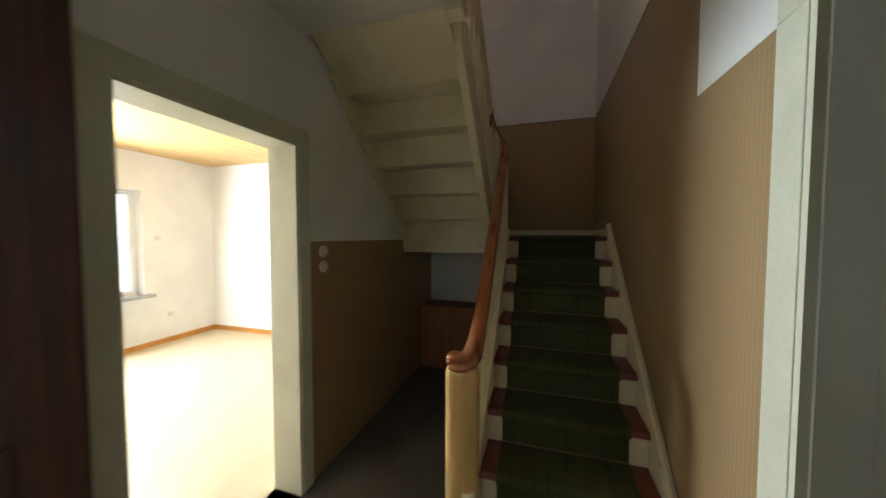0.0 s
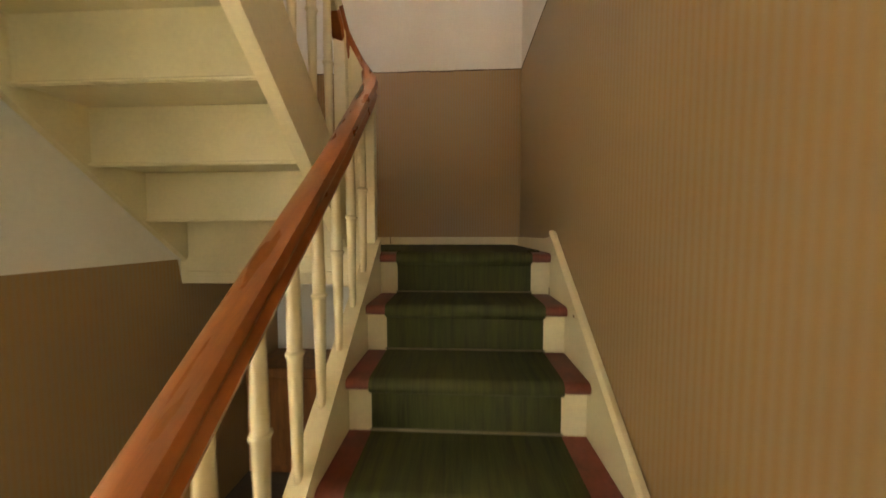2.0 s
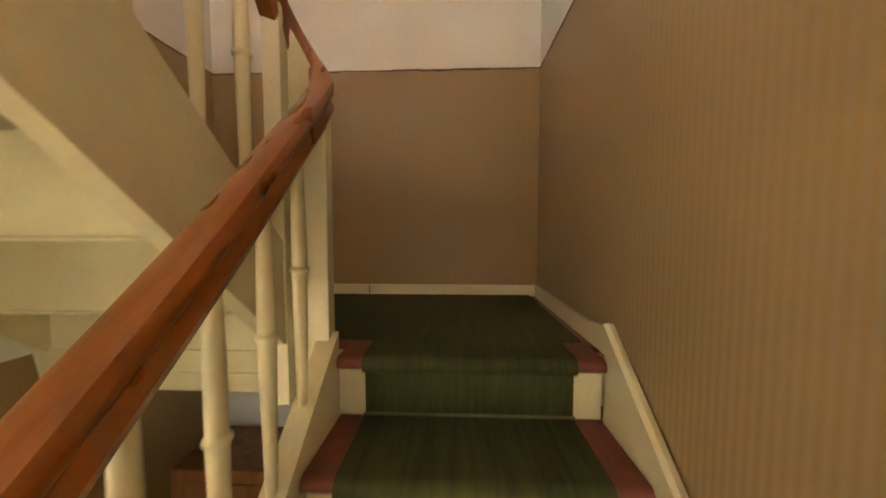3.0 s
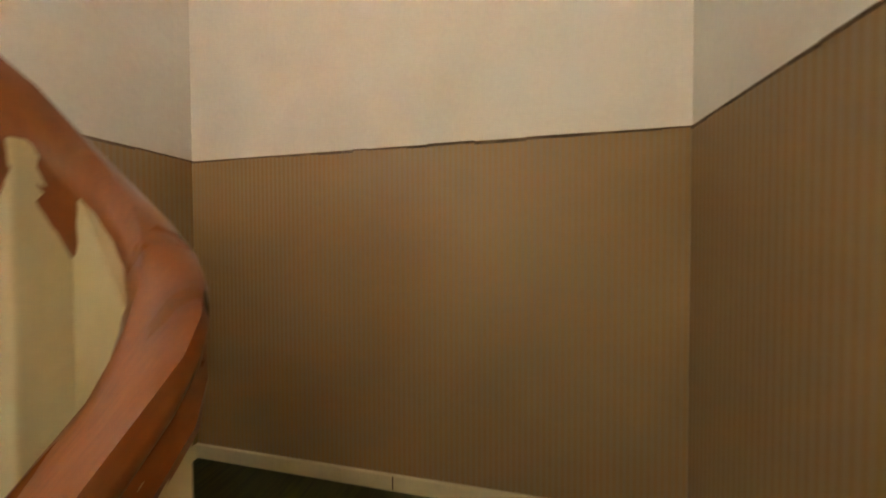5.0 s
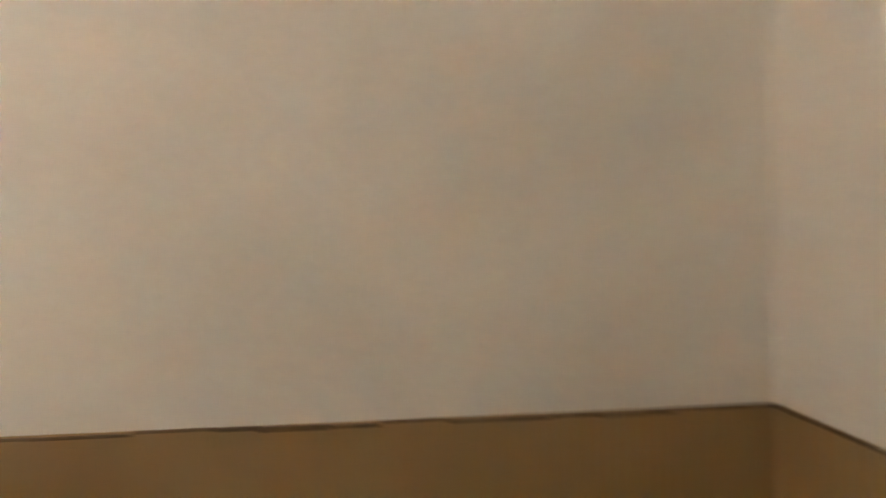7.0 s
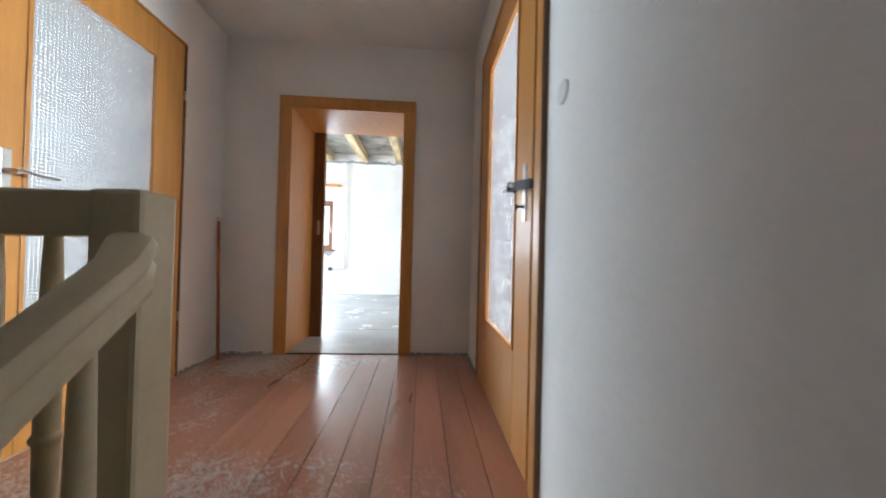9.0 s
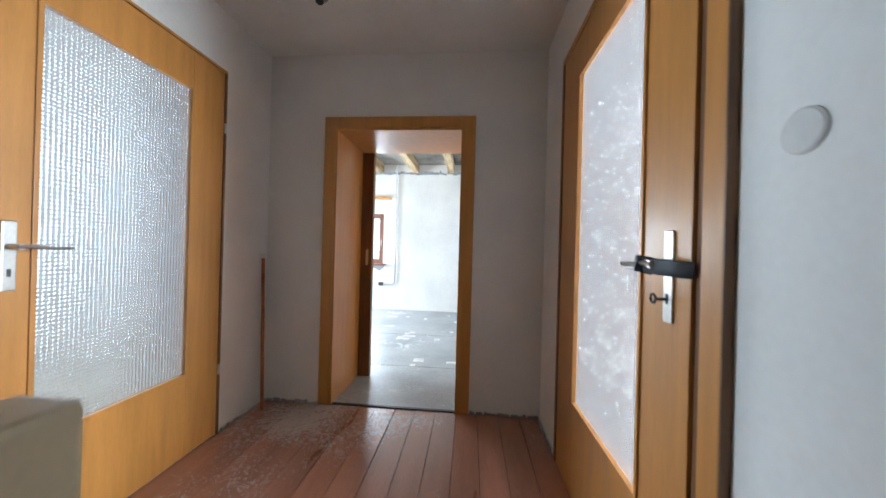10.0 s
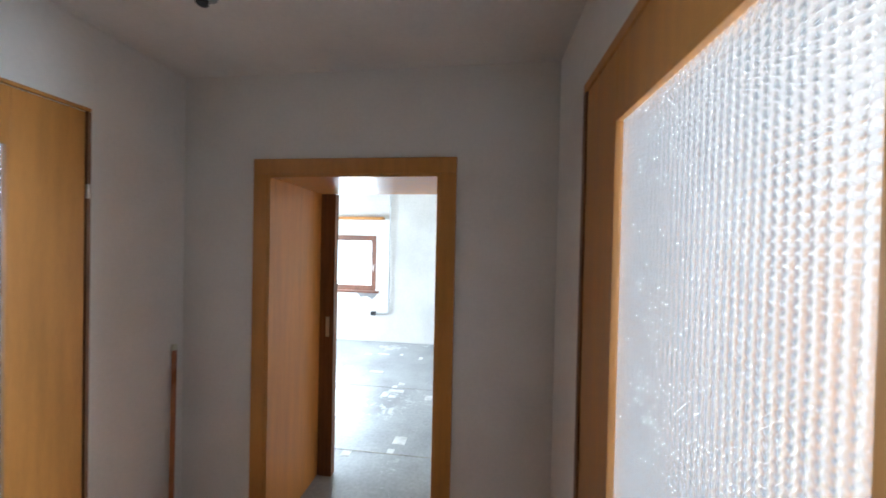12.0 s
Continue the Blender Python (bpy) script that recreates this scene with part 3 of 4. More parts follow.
window_x("window_1", XA - 0.17, *GW, WHITEFRAME, "white double window with a grey stone sill")
structure("trim_sill", boxed(XA - 0.14, XA + 0.09, GW[0] - 0.08, GW[1] + 0.08, GW[2] - 0.035, GW[2] + 0.003, 0.004), MARBLE, "grey stone window sill", "window sill")
rad = thing("radiator", (XA + 0.1, -1.0, 0.12), "cream enamelled panel radiator under the window", "radiator")
part("panel", boxed(XA + 0.05, XA + 0.13, -1.6, -0.28, 0.05, 0.62, 0.012), CREAM, rad)
for i in range(30):
    part("fin", boxed(XA + 0.131, XA + 0.137, -1.58 + i * 0.043, -1.56 + i * 0.043, 0.09, 0.59), CREAM, rad)
part("top_grille", boxed(XA + 0.04, XA + 0.14, -1.6, -0.28, 0.621, 0.635, 0.003), WHITEFRAME, rad)

for y, z in ((0.216, 1.485), (0.353, 0.394)):
    single("wall_socket", boxed(XA, XA + 0.012, y - 0.035, y + 0.035, z - 0.03, z + 0.03, 0.004), PLASTIC, "small ivory wall socket in the bright room", "socket")

# upper hall: boards, glazed doors, lined doorway
hall = structure("floor", box(boxed(-W, 0, YE, -1.37, ZU - 0.0215, ZU - 0.012), -W, -1.05, -1.37, YT - 0.03, ZU - 0.0215, ZU - 0.012), DARKWOOD, "oxblood-painted board floor of the upper hall, worn and scratched", "floor")
w = 0.135
x = -W + 0.002
rnd = random.Random(7)
while x < -0.01:
    e = min(-0.002, x + w)
    part("plank", boxed(x, e - 0.003, YE + 0.001, YT - 0.025 if x < -1.15 else -1.37, ZU - 0.0115, ZU + rnd.uniform(-0.001, 0.0005)), BOARD, hall)
    x = e


def ribbed_glass():
    m = bpy.data.materials.new("figured_glass")
    m.use_nodes = True
    n, l = m.node_tree.nodes, m.node_tree.links
    n.remove(n["Principled BSDF"])
    out = n["Material Output"]
    gl, tr, mx, gs, m2 = n.new("ShaderNodeBsdfGlass"), n.new("ShaderNodeBsdfTranslucent"), n.new("ShaderNodeMixShader"), n.new("ShaderNodeBsdfGlossy"), n.new("ShaderNodeMixShader")
    gl.inputs["Roughness"].default_value, gl.inputs["IOR"].default_value = 0.02, 1.5
    gl.inputs["Color"].default_value = (0.80, 0.80, 0.81, 1)
    tr.inputs["Color"].default_value = (0.80, 0.80, 0.82, 1)
    mx.inputs[0].default_value = 0.09
    gs.inputs["Roughness"].default_value = 0.15
    m2.inputs[0].default_value = 0.05
    l.new(gl.outputs[0], mx.inputs[1])
    l.new(tr.outputs[0], mx.inputs[2])
    l.new(mx.outputs[0], m2.inputs[1])
    l.new(gs.outputs[0], m2.inputs[2])
    l.new(m2.outputs[0], out.inputs[0])
    return m


FIGURED = ribbed_glass()


def figured_pane(y0, y1, z0, z1, x, face, pitch=0.0145):
    """Cast glass: small pillow-shaped lenses in a square grid on its face, flat behind."""
    cy, cz, q = round((y1 - y0) / pitch), round((z1 - z0) / pitch), 6
    ny, nz = cy * q, cz * q
    u = np.linspace(0, 1, q, endpoint=False) * 2 - 1
    py, pz = np.append(np.tile(u, cy), -1.0), np.append(np.tile(u, cz), -1.0)
    h = 0.0021 * (1 - py[None, :] ** 2) + 0.0021 * (1 - pz[:, None] ** 2)
    yy, zz = np.linspace(y0, y1, ny + 1), np.linspace(z0, z1, nz + 1)
    grid = [(x + face * h[j, i], yy[i], zz[j]) for j in range(nz + 1) for i in range(ny + 1)]
    n = len(grid)
    back = [(x - face * 0.003, yy[i], zz[j]) for j, i in ((0, 0), (0, ny), (nz, ny), (nz, 0))]
    w = ny + 1
    faces = [(j * w + i, j * w + i + 1, (j + 1) * w + i + 1, (j + 1) * w + i) for j in range(nz) for i in range(ny)]
    faces.append((n, n + 1, n + 2, n + 3))
    faces.append((*range(0, w), n + 1, n))
    faces.append((*range(nz * w, nz * w + w), n + 2, n + 3))
    faces.append((*range(0, nz * w + 1, w), n + 3, n))
    faces.append((*range(ny, nz * w + w, w), n + 2, n + 1))
    data = bpy.data.meshes.new("glass_pane")
    data.from_pydata(grid + back, [], faces)
    bm = bmesh.new()
    bm.from_mesh(data)
    bpy.data.meshes.remove(data)
    bmesh.ops.recalc_face_normals(bm, faces=bm.faces)
    return bm


def lever_handle(door, x, face, y, z, point, plate_h=0.215, cyl=0.035, taped=False):
    """A lever on a long plate; point is the way the lever reaches along y."""
    plate = part("handle_plate", boxed(min(x, x + face * 0.006), max(x, x + face * 0.006), y - cyl / 2, y + cyl / 2, z - plate_h * 0.63, z + plate_h * 0.37, 0.004), STEEL, door, "pale metal plate")
    neck = [(x + face * 0.004, y, z), (x + face * 0.035, y, z)]
    part("lever", sweep(bmesh.new(), [(x + face * 0.046, y - point * 0.008, z), (x + face * 0.05, y + point * 0.03, z + 0.002), (x + face * 0.052, y + point * 0.07, z - 0.004), (x + face * 0.05, y + point * 0.125, z - 0.003)], circle(0.0085, 8, 0.75)), STEEL, plate, "curved metal lever", True)
    part("neck", sweep(bmesh.new(), neck + [(x + face * 0.05, y, z)], circle(0.010, 8)), STEEL, plate, "", True)
    part("keyhole", boxed(min(x, x + face * 0.0072), max(x, x + face * 0.0072), y - 0.005, y + 0.005, z - 0.092, z - 0.068, 0.001), BLACK, plate)
    for dz in (plate_h * 0.37 - 0.012, -plate_h * 0.63 + 0.012):
        part("screw", boxed(min(x, x + face * 0.0075), max(x, x + face * 0.0075), y - 0.004, y + 0.004, z + dz - 0.004, z + dz + 0.004, 0.001), STEEL, plate)
    return plate


def glazed_door(name, x, face, opening, pane, handle_y, handle_z, point, label):
    y0, y1, z0, z1 = opening
    gy0, gy1, gz0, gz1 = pane
    door = thing(name, (x, (y0 + y1) / 2, z0), label, "door", "glazed hall doors")
    a, b = sorted((x + face * 0.012, x - face * 0.028))
    part("stile", boxed(a, b, y0 + 0.004, gy0, z0 + 0.006, z1 - 0.004, 0.003), VENEER, door)
    part("stile", boxed(a, b, gy1, y1 - 0.004, z0 + 0.006, z1 - 0.004, 0.003), VENEER, door)
    part("bottom_rail", boxed(a, b, gy0 + 0.0005, gy1 - 0.0005, z0 + 0.006, gz0, 0.002), VENEER, door)
    part("top_rail", boxed(a, b, gy0 + 0.0005, gy1 - 0.0005, gz1, z1 - 0.004, 0.002), VENEER, door)
    p, q = sorted((x + face * 0.018, x + face * 0.002))
    for span in ((gy0 - 0.003, gy0 + 0.012, gz0, gz1), (gy1 - 0.012, gy1 + 0.003, gz0, gz1), (gy0 + 0.012, gy1 - 0.012, gz0 - 0.003, gz0 + 0.012), (gy0 + 0.012, gy1 - 0.012, gz1 - 0.012, gz1 + 0.003)):
        part("glazing_bead", boxed(p, q, *span, 0.002), VENEER, door)
    g = part("glass_pane", figured_pane(gy0 + 0.001, gy1 - 0.001, gz0 + 0.001, gz1 - 0.001, x - face * 0.006, face), FIGURED, door, "figured glass of small square lenses", True)
    g.visible_shadow = False
    lever_handle(door, x + face * 0.012, face, handle_y, handle_z, point)
    return door


left_door = glazed_door("glazed_door", 0.0, -1, UL, (-2.665, -2.082, ZU + 0.41, ZU + 1.855), -2.028, ZU + 1.05, -1, "closed oak-veneer door with large figured glass pane")
right_door = glazed_door("glazed_door", -W, 1, UR, (-2.635, -2.075, ZU + 0.41, ZU + 1.87), -1.955, ZU + 1.055, -1, "oak-veneer glazed door, handle tied with black tape")
flat = [(-0.005, -0.015), (0.003, -0.018), (0.006, -0.004), (0.004, 0.016), (-0.003, 0.018), (-0.006, 0.003)]
bm = sweep(bmesh.new(), [(-W + 0.060, -2.012, ZU + 1.056), (-W + 0.058, -1.985, ZU + 1.053), (-W + 0.050, -1.945, ZU + 1.050), (-W + 0.040, -1.915, ZU + 1.048), (-W + 0.026, -1.888, ZU + 1.047), (-W + 0.012, -1.874, ZU + 1.046)], flat)
sweep(bm, [(-W + 0.030, -2.000, ZU + 1.052), (-W + 0.064, -2.002, ZU + 1.058), (-W + 0.070, -1.988, ZU + 1.054), (-W + 0.04, -1.972, ZU + 1.046)], flat)
tape = single("tape_strap", bm, BLACK, "black tape strap tying the handle to the frame", "strap", smooth=True)
plate = [o for o in right_door.children if o.name.startswith("handle_plate")][0]
ring = [(-W + 0.042, -1.968 + 0.010 * math.cos(a), ZU + 0.974 + 0.010 * math.sin(a)) for a in np.linspace(0, 2 * math.pi, 13)]
part("key", sweep(sweep(bmesh.new(), ring, circle(0.0034, 6)), [(-W + 0.016, -1.955, ZU + 0.974), (-W + 0.044, -1.955, ZU + 0.974)], circle(0.004, 6)), BLACK, plate, "dark key with a round bow", True)
for z in (ZU + 0.34, ZU + 1.70):
    part("hinge", sweep(bmesh.new(), [(-0.016, -2.873, z), (-0.016, -2.873, z + 0.055)], circle(0.006, 8)), STEEL, left_door, "small metal hinge", True)


def hall_casing(name, x, face, opening, near, far, label):
    y0, y1, z0, z1 = opening
    ob = thing(name, (x, (y0 + y1) / 2, z0), label, "door frame", kind="structure")
    a, b = sorted((x, x + face * 0.016))
    part("jamb_casing", boxed(a, b, y0 - far, y0, z0, z1, 0.003), VENEER_DARK, ob)
    if near > 0.08:
        p, q = sorted((x, x + face * 0.020))
        part("jamb_casing", boxed(p, q, y1 + near - 0.06, y1 + near - 0.004, z0, z1 + far, 0.003), VENEER, ob)
        # the casing's shaded side face, its shade put into the colour
        part("casing_edge", boxed(p, q, y1 + near - 0.0035, y1 + near, z0, z1 + far), VENEER_DARK, ob, "casing side coloured dark for its shade")
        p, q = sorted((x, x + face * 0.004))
        # dark strip painted in for the shade between leaf and casing
        part("rebate", boxed(p, q, y1, y1 + near - 0.0605, z0, z1), VENEER_DARK, ob, "door rebate coloured dark for the gap's shade")
    else:
        part("jamb_casing", boxed(a, b, y1, y1 + near, z0, z1, 0.003), VENEER, ob)
    part("head_casing", boxed(a, b, y0 - far, y1 + near - 0.061, z1, z1 + far, 0.003), VENEER, ob)
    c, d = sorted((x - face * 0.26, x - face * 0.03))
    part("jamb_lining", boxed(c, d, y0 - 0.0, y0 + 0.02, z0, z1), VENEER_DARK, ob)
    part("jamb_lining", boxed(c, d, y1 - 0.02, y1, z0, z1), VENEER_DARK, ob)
    return ob


hall_casing("door_3", 0.0, -1, UL, 0.06, 0.014, "oak-veneer frame of the glazed hall door")
hall_casing("door_4", -W, 1, UR, 0.095, 0.03, "oak-veneer frame of the tied glazed door")

# lined doorway in the thick end wall
ob = thing("door_5", ((ED[0] + ED[1]) / 2, YE, ZU), "deep oak-veneer lined doorway to the unfinished room", "door frame", kind="structure")
for n, span in (("jamb_casing", (ED[0] - 0.075, ED[0], ZU, ED[3])), ("jamb_casing", (ED[1], ED[1] + 0.075, ZU, ED[3])), ("head_casing", (ED[0] - 0.075, ED[1] + 0.075, ED[3], ED[3] + 0.075))):
    part(n, boxed(span[0], span[1], YE, YE + 0.018, span[2], span[3], 0.003), VENEER, ob)
for n, span in (("jamb_lining", (ED[0], ED[0] + 0.016, ZU, ED[3])), ("jamb_lining", (ED[1] - 0.016, ED[1], ZU, ED[3])), ("head_lining", (ED[0] + 0.016, ED[1] - 0.016, ED[3] - 0.016, ED[3]))):
    part(n, boxed(span[0], span[1], YE - 0.51, YE + 0.014, span[2], span[3]), VENEER, ob)
part("door_stop", boxed(ED[1] - 0.115, ED[1] - 0.017, YE - 0.55, YE - 0.50, ZU, ED[3] - 0.017, 0.003), VENEER_DARK, ob, "dark brown door stop")
part("strike_plate", boxed(ED[1] - 0.085, ED[1] - 0.062, YE - 0.4995, YE - 0.497, ZU + 0.93, ZU + 1.06), STEEL, ob, "small metal strike plate")
part("threshold", boxed(ED[0] + 0.017, ED[1] - 0.017, YE - 0.02, YE + 0.004, ZU - 0.01, ZU + 0.006, 0.002), BLACK, ob, "dark threshold strip")
structure("trim_string_end", boxed(-W + 0.001, -W + 0.020, -1.46, YT - 0.16, ZU + 0.001, ZU + 0.062, 0.005), PLASTER_OLD, "chipped white skirting stub at the head of the stairs", "skirting stub")
stick = single("wooden_stick", sweep(bmesh.new(), [(-0.085, -3.165, ZU), (-0.016, -3.24, ZU + 0.985)], circle(0.011, 8)), RAIL, "thin reddish wooden stick leaning in the corner", "stick", smooth=True)
part("tip", sweep(bmesh.new(), [(-0.0157, -3.2403, ZU + 0.986), (-0.0137, -3.2425, ZU + 1.016)], circle(0.012, 8)), PLASTIC, stick, "pale tip of the stick", True)
socket = single("blank_cover", lathe(bmesh.new(), [(0.034, 0), (0.034, 0.003), (0.030, 0.006), (0.001, 0.0065)], 0, 0, 24), PLASTER_OLD, "round painted-over junction box cover on the wall", "junction box", smooth=True)
socket.matrix_world = Matrix.Translation((-W, -1.67, ZU + 1.262)) @ pose(0, 0, 0, 0, 90, 0)

lamp = thing("ceiling_lamp_holder", (-0.60, -2.77, ZT), "dark unlit lamp holder hanging from the hall ceiling", "ceiling lamp")
part("rose", lathe(bmesh.new(), [(0.02, ZT - 0.03), (0.045, ZT - 0.018), (0.05, ZT)], -0.60, -2.77, 16), MARBLE, lamp, "", True)
part("socket", lathe(bmesh.new(), [(0.016, ZT - 0.052), (0.02, ZT - 0.048), (0.02, ZT - 0.033), (0.008, ZT - 0.03)], -0.60, -2.77, 12), BLACK, lamp, "black bulb socket", True)

rnd = random.Random(21)
bm = bmesh.new()
for a, b, axis in ((-W + 0.012, ED[0] - 0.08, "end"), (ED[1] + 0.08, -0.012, "end"), (YE + 0.01, UL[0] - 0.03, "left"), (YE + 0.01, UR[0] - 0.05, "right")):
    u = a
    while u < b - 0.01:
        v = min(b, u + rnd.uniform(0.015, 0.05))
        t, h = rnd.uniform(0.004, 0.014), rnd.uniform(0.006, 0.022)
        box(bm, *{"end": (u, v, YE, YE + t), "left": (-t - 0.010, -0.010, u, v), "right": (-W + 0.010, -W + 0.010 + t, u, v)}[axis], ZU - 0.003, ZU + h, 0.003)
        u = v + rnd.choice((0.0, 0.0, 0.012))
single("crumbled_plaster", bm, SCREED, "crumbled grey plaster along the foot of the hall walls", "plaster crumbs", kind="stuff")

# unfinished room beyond
YF = -6.74
FX0, FX1 = -2.6, 3.0
FW = (0.115, 1.35, ZU + 0.80, ZU + 1.68)
SW = (-5.99, -4.39, ZU + 0.7, ZU + 1.9)
structure("floor_far_room", slab_with_holes("z", ZU - 0.25, ZU + 0.0, FX0, FX1, YF, YE - 0.52), SCREED, "bare grey screed floor with dusty patches", "floor")
structure("floor_threshold", boxed(ED[0], ED[1], YE - 0.52, YE - 0.001, ZU - 0.2, ZU + 0.001), SCREED, "bare grey screed in the doorway", "floor")
structure("wall_far", slab_with_holes("y", YF - 0.3, YF, FX0, FX1, ZU - 0.2, ZU + 3.0, [FW]), PLASTER_OLD, "rough white plastered window wall", "wall")
structure("wall_far_east", slab_with_holes("x", FX1, FX1 + 0.3, YF, YE - 0.52, ZU - 0.2, ZU + 3.0, [SW]), PLASTER_OLD, "rough white plastered wall", "wall")
structure("wall_far_west", slab_with_holes("x", FX0 - 0.3, FX0, YF, YE - 0.52, ZU - 0.2, ZU + 3.0), PLASTER_OLD, "rough white plastered wall", "wall")
bm = slab_with_holes("y", YE - 0.52, YE - 0.32, FX0, -W - 0.18, ZU - 0.2, ZU + 3.0)
box(bm, 0.28, FX1, YE - 0.52, YE - 0.32, ZU - 0.2, ZU + 3.0)
structure("wall_far_north", bm, PLASTER_OLD, "rough white plastered wall", "wall")
bm = boxed(FX0, FX1, YF, YE - 0.52, ZU + 2.55, ZU + 2.62)
structure("ceiling_far", bm, DARKGAP, "bare boards above the open joists", "ceiling")
for i in range(9):
    x = FX0 + 0.25 + i * 0.62
    single("ceiling_joist", boxed(x, x + 0.11, YF, YE - 0.52, ZU + 2.40, ZU + 2.549, 0.006), JOIST, "rough sawn joist of the open ceiling", "joist", "open ceiling joists")
rnd = random.Random(3)
bm = bmesh.new()
x = FX0 + 0.01
while x < FX1 - 0.05:
    e = x + rnd.uniform(0.03, 0.11)
    z0 = ZU + 2.375 + rnd.uniform(-0.012, 0.012)
    box(bm, x, e - 0.004, YF, YF + rnd.uniform(0.006, 0.022), z0, z0 + rnd.uniform(0.03, 0.06), 0.004)
    x = e
single("broken_plaster_edge", bm, SCREED, "ragged grey mortar edge under the joists", "mortar edge", kind="stuff")
ob = thing("window_2", ((FW[0] + FW[1]) / 2, YF - 0.1, FW[2]), "brown wooden window with a wooden sill", "window", kind="structure")
f = 0.085
for n, span in (("window_frame", (FW[0], FW[0] + f, FW[2], FW[3])), ("window_frame", (FW[1] - f, FW[1], FW[2], FW[3])), ("window_frame", (FW[0] + f, FW[1] - f, FW[2], FW[2] + f)), ("window_frame", (FW[0] + f, FW[1] - f, FW[3] - f, FW[3]))):
    part(n, boxed(span[0], span[1], YF - 0.10, YF - 0.03, span[2], span[3], 0.004), WINFRAME, ob)
part("window_sill", boxed(FW[0] - 0.06, FW[1] + 0.06, YF - 0.03, YF + 0.05, FW[2] - 0.03, FW[2] + 0.002, 0.004), WINFRAME, ob)
part("window_handle", sweep(bmesh.new(), [(FW[0] + 0.045, YF - 0.012, FW[2] + 0.42), (FW[0] + 0.045, YF - 0.012, FW[2] + 0.31)], circle(0.009, 6)), STEEL, ob, "small pale window handle", True)
single("curtain_board", boxed(-0.02, 1.5, YF, YF + 0.10, ZU + 1.93, ZU + 1.97, 0.004), VENEER, "light wooden curtain board on the wall", "curtain rail")
heat = thing("heating_pipe", (-0.1, YF + 0.02, ZU), "grey heating pipe bending to a valve stub", "pipe")
path = [(-0.11, YF + 0.03, ZU + 2.55), (-0.11, YF + 0.03, ZU + 0.52)]
path += [(-0.11 + 0.07 * (1 - math.cos(a)), YF + 0.03, ZU + 0.52 - 0.07 * math.sin(a)) for a in (0.4, 0.8, 1.2, 1.57)] + [(0.09, YF + 0.03, ZU + 0.45)]
part("tube", sweep(bmesh.new(), path, circle(0.012, 8)), PIPE, heat, "", True)
part("valve", boxed(0.09, 0.17, YF + 0.005, YF + 0.06, ZU + 0.42, ZU + 0.48, 0.01), BLACK, heat, "dark valve body")


single("plaster_damage", prism(bmesh.new(), [(0.08, ZU + 0.77), (0.42, ZU + 0.77), (0.36, ZU + 0.70), (0.25, ZU + 0.715), (0.17, ZU + 0.67), (0.11, ZU + 0.72)], "y", YF, YF + 0.004), SCREED, "broken grey plaster patch under the window sill", "plaster patch", kind="stuff")
RESIDUE = surface("pale_adhesive_residue", (0.62, 0.62, 0.60), 0.7, 0.12, 12, 0.2, 60)
rnd = random.Random(11)
bm = bmesh.new()
for i in range(46):
    px, py = rnd.uniform(-1.9, 0.6), rnd.uniform(-6.49, -4.04)
    a, b = rnd.choice((0.05, 0.07, 0.10, 0.16)), rnd.choice((0.05, 0.06, 0.10))
    box(bm, px, px + a, py, py + b, ZU, ZU + 0.0015)
single("floor_residue", bm, RESIDUE, "pale rectangular glue patches on the screed", "residue", kind="stuff")
single("screed_seam", box(boxed(FX0, FX1, -4.09, -4.082, ZU, ZU + 0.0012), FX0, FX1, -5.17, -5.164, ZU, ZU + 0.0012), DARKGAP, "thin dark seam across the screed", "seam", kind="stuff")

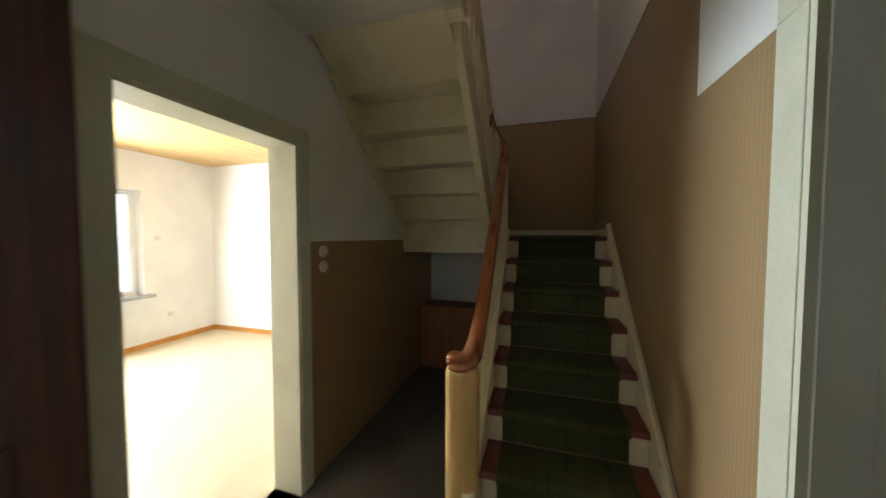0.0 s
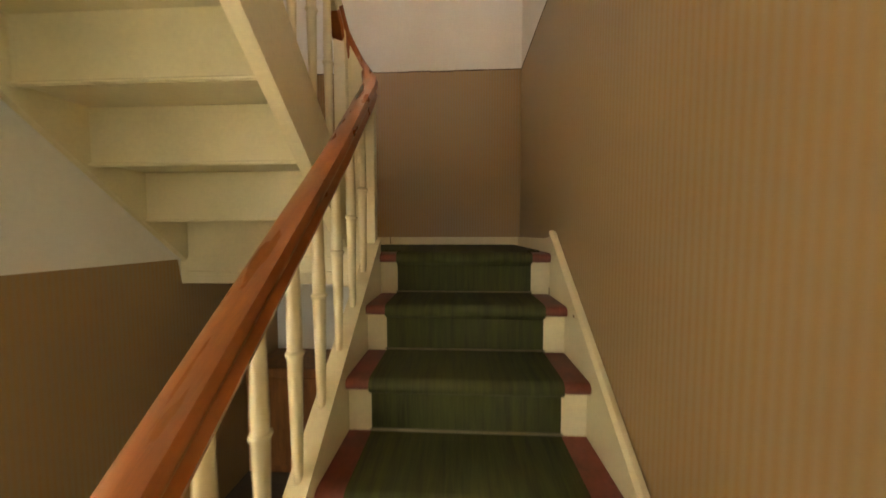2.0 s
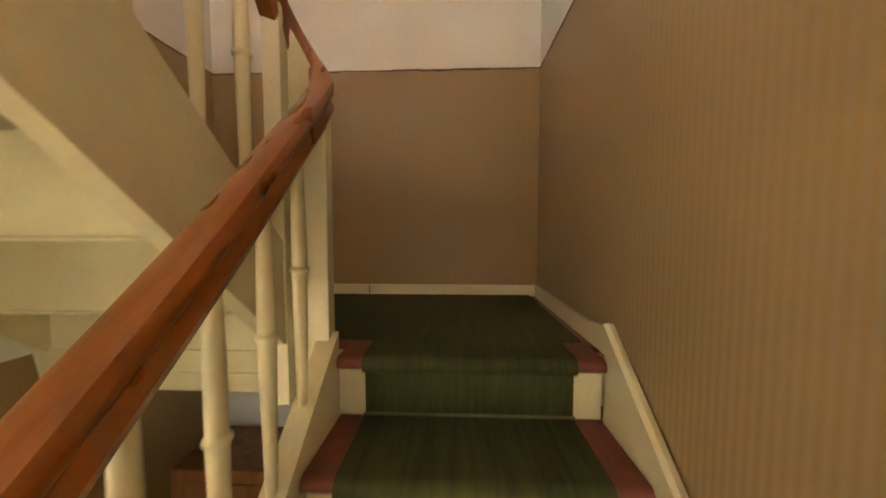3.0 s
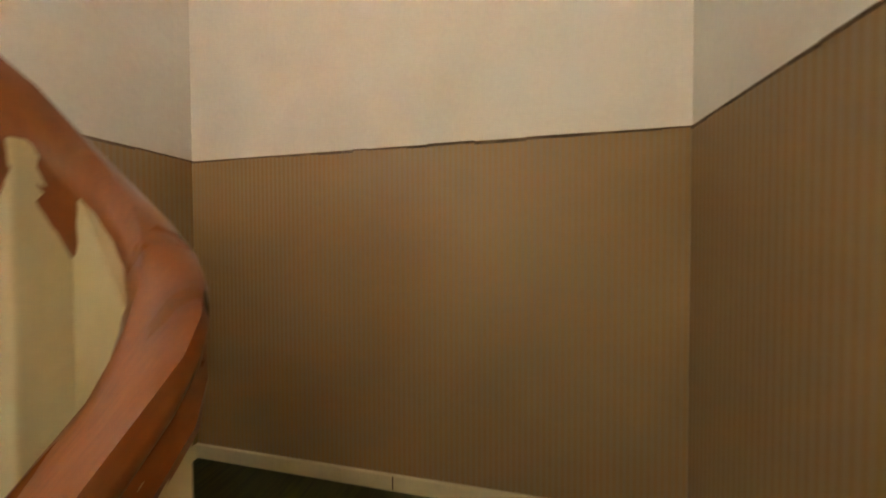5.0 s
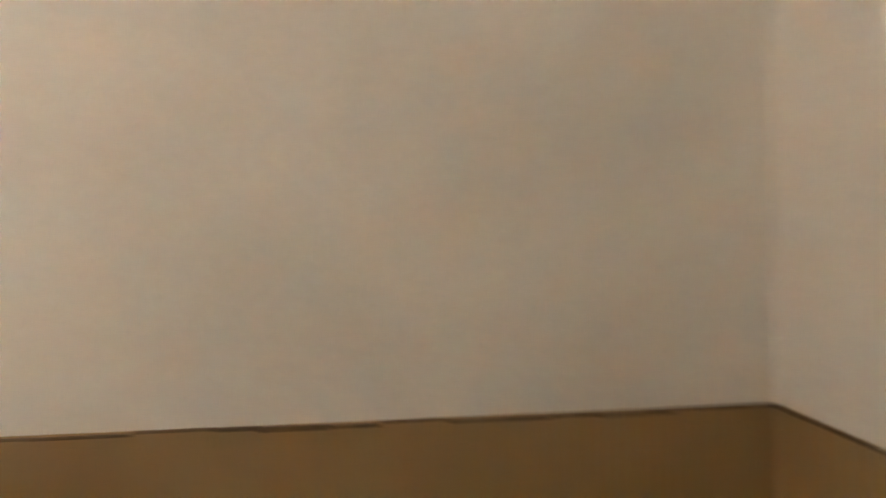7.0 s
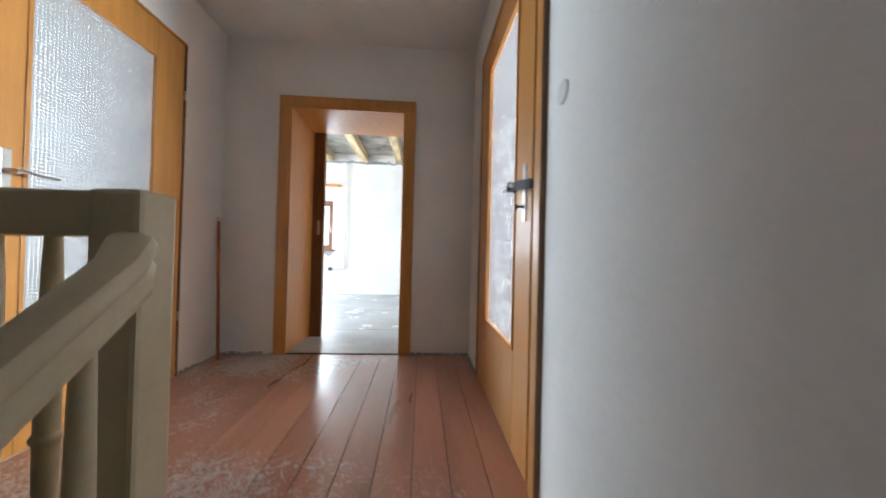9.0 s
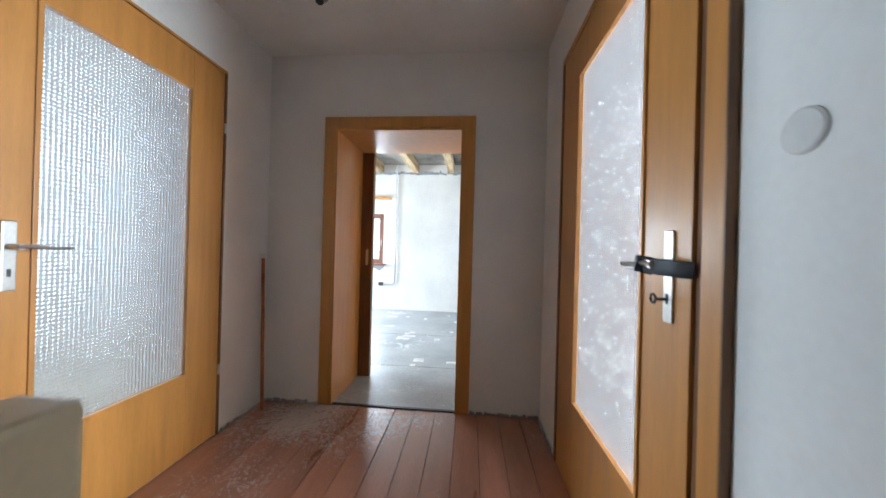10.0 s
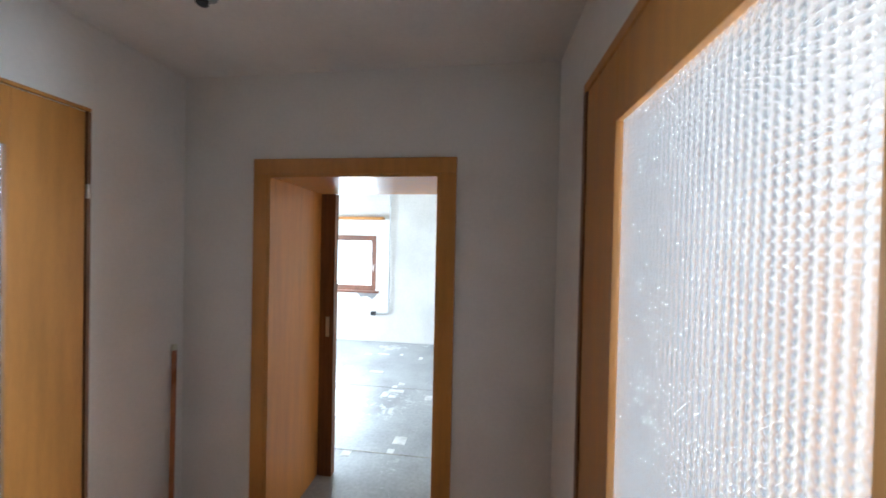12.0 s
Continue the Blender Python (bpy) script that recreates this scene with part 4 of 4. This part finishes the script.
# rooms behind the glazed doors
def side_room(name, x0, x1, face_x, hole, paper, boards):
    tag = "behind the glazed hall door"
    y0, y1, z0, z1 = -3.79, -0.99, ZU, ZU + 2.4
    structure("floor_" + name, boxed(x0, x1, y0, y1, z0 - 0.2, z0), boards, "wooden floor " + tag, "floor")
    structure("ceiling_" + name, boxed(x0, x1, y0, y1, z1, z1 + 0.1), PLASTER, "white ceiling " + tag, "ceiling")
    bm = boxed(x0, x1, y0 - 0.1, y0, z0, z1)
    box(bm, x0, x1, y1, y1 + 0.1, z0, z1)
    structure("wall_" + name, bm, paper, "papered walls " + tag, "wall")
    structure("wall_window_" + name, slab_with_holes("x", min(face_x, face_x + (0.3 if face_x > 0 else -0.3)), max(face_x, face_x + (0.3 if face_x > 0 else -0.3)), y0, y1, z0, z1, [hole]), paper, "papered window wall " + tag, "wall")


PAPER_ROSE = surface("faded_rose_wallpaper", (0.70, 0.64, 0.62), 0.8, 0.08, 3, 0.1, 50)
PAPER_SAND = surface("sand_wallpaper", (0.74, 0.67, 0.60), 0.8, 0.08, 3, 0.1, 50)
side_room("left_room", 0.28, 3.0, 3.0, (-3.74, -2.69, ZU + 0.8, ZU + 2.1), PAPER_ROSE, LINO)
side_room("right_room", -4.9, -W - 0.18, -4.9, (-3.19, -2.09, ZU + 0.8, ZU + 2.1), PAPER_SAND, LINO)

robe = thing("wardrobe", (-2.5, -3.54, ZU), "brown wooden wardrobe, blurred behind the figured glass", "wardrobe")
part("body", boxed(-2.78, -2.22, -3.77, -3.32, ZU, ZU + 1.72, 0.006), VENEER, robe)
for x in (-2.77, -2.498):
    part("door", boxed(x, x + 0.268, -3.32, -3.30, ZU + 0.06, ZU + 1.70, 0.004), VENEER, robe)

# outside
def overcast(name, outline):
    m = bpy.data.materials.new(name)
    m.use_nodes = True
    b = m.node_tree.nodes["Principled BSDF"]
    b.inputs["Base Color"].default_value = (0.8, 0.8, 0.8, 1)
    b.inputs["Emission Color"].default_value = (0.93, 0.97, 1.0, 1)
    b.inputs["Emission Strength"].default_value = 7.0
    return structure("backdrop_" + name, boxed(*outline), m, "pale overcast sky beyond the windows", "backdrop")


overcast("west", (-9.0, -8.9, -9, 5, -0.4, 9))
overcast("south", (-6, 8, -10.1, -10.0, 2.2, 9))
overcast("east", (6.0, 6.1, -9, 3, -0.4, 9))
structure("ground", boxed(-60, 60, -60, 60, -0.6, -0.5), surface("meadow", (0.07, 0.11, 0.03), 0.9, 0.3, 0.5, 0.3, 5), "green meadow round the house", "ground")
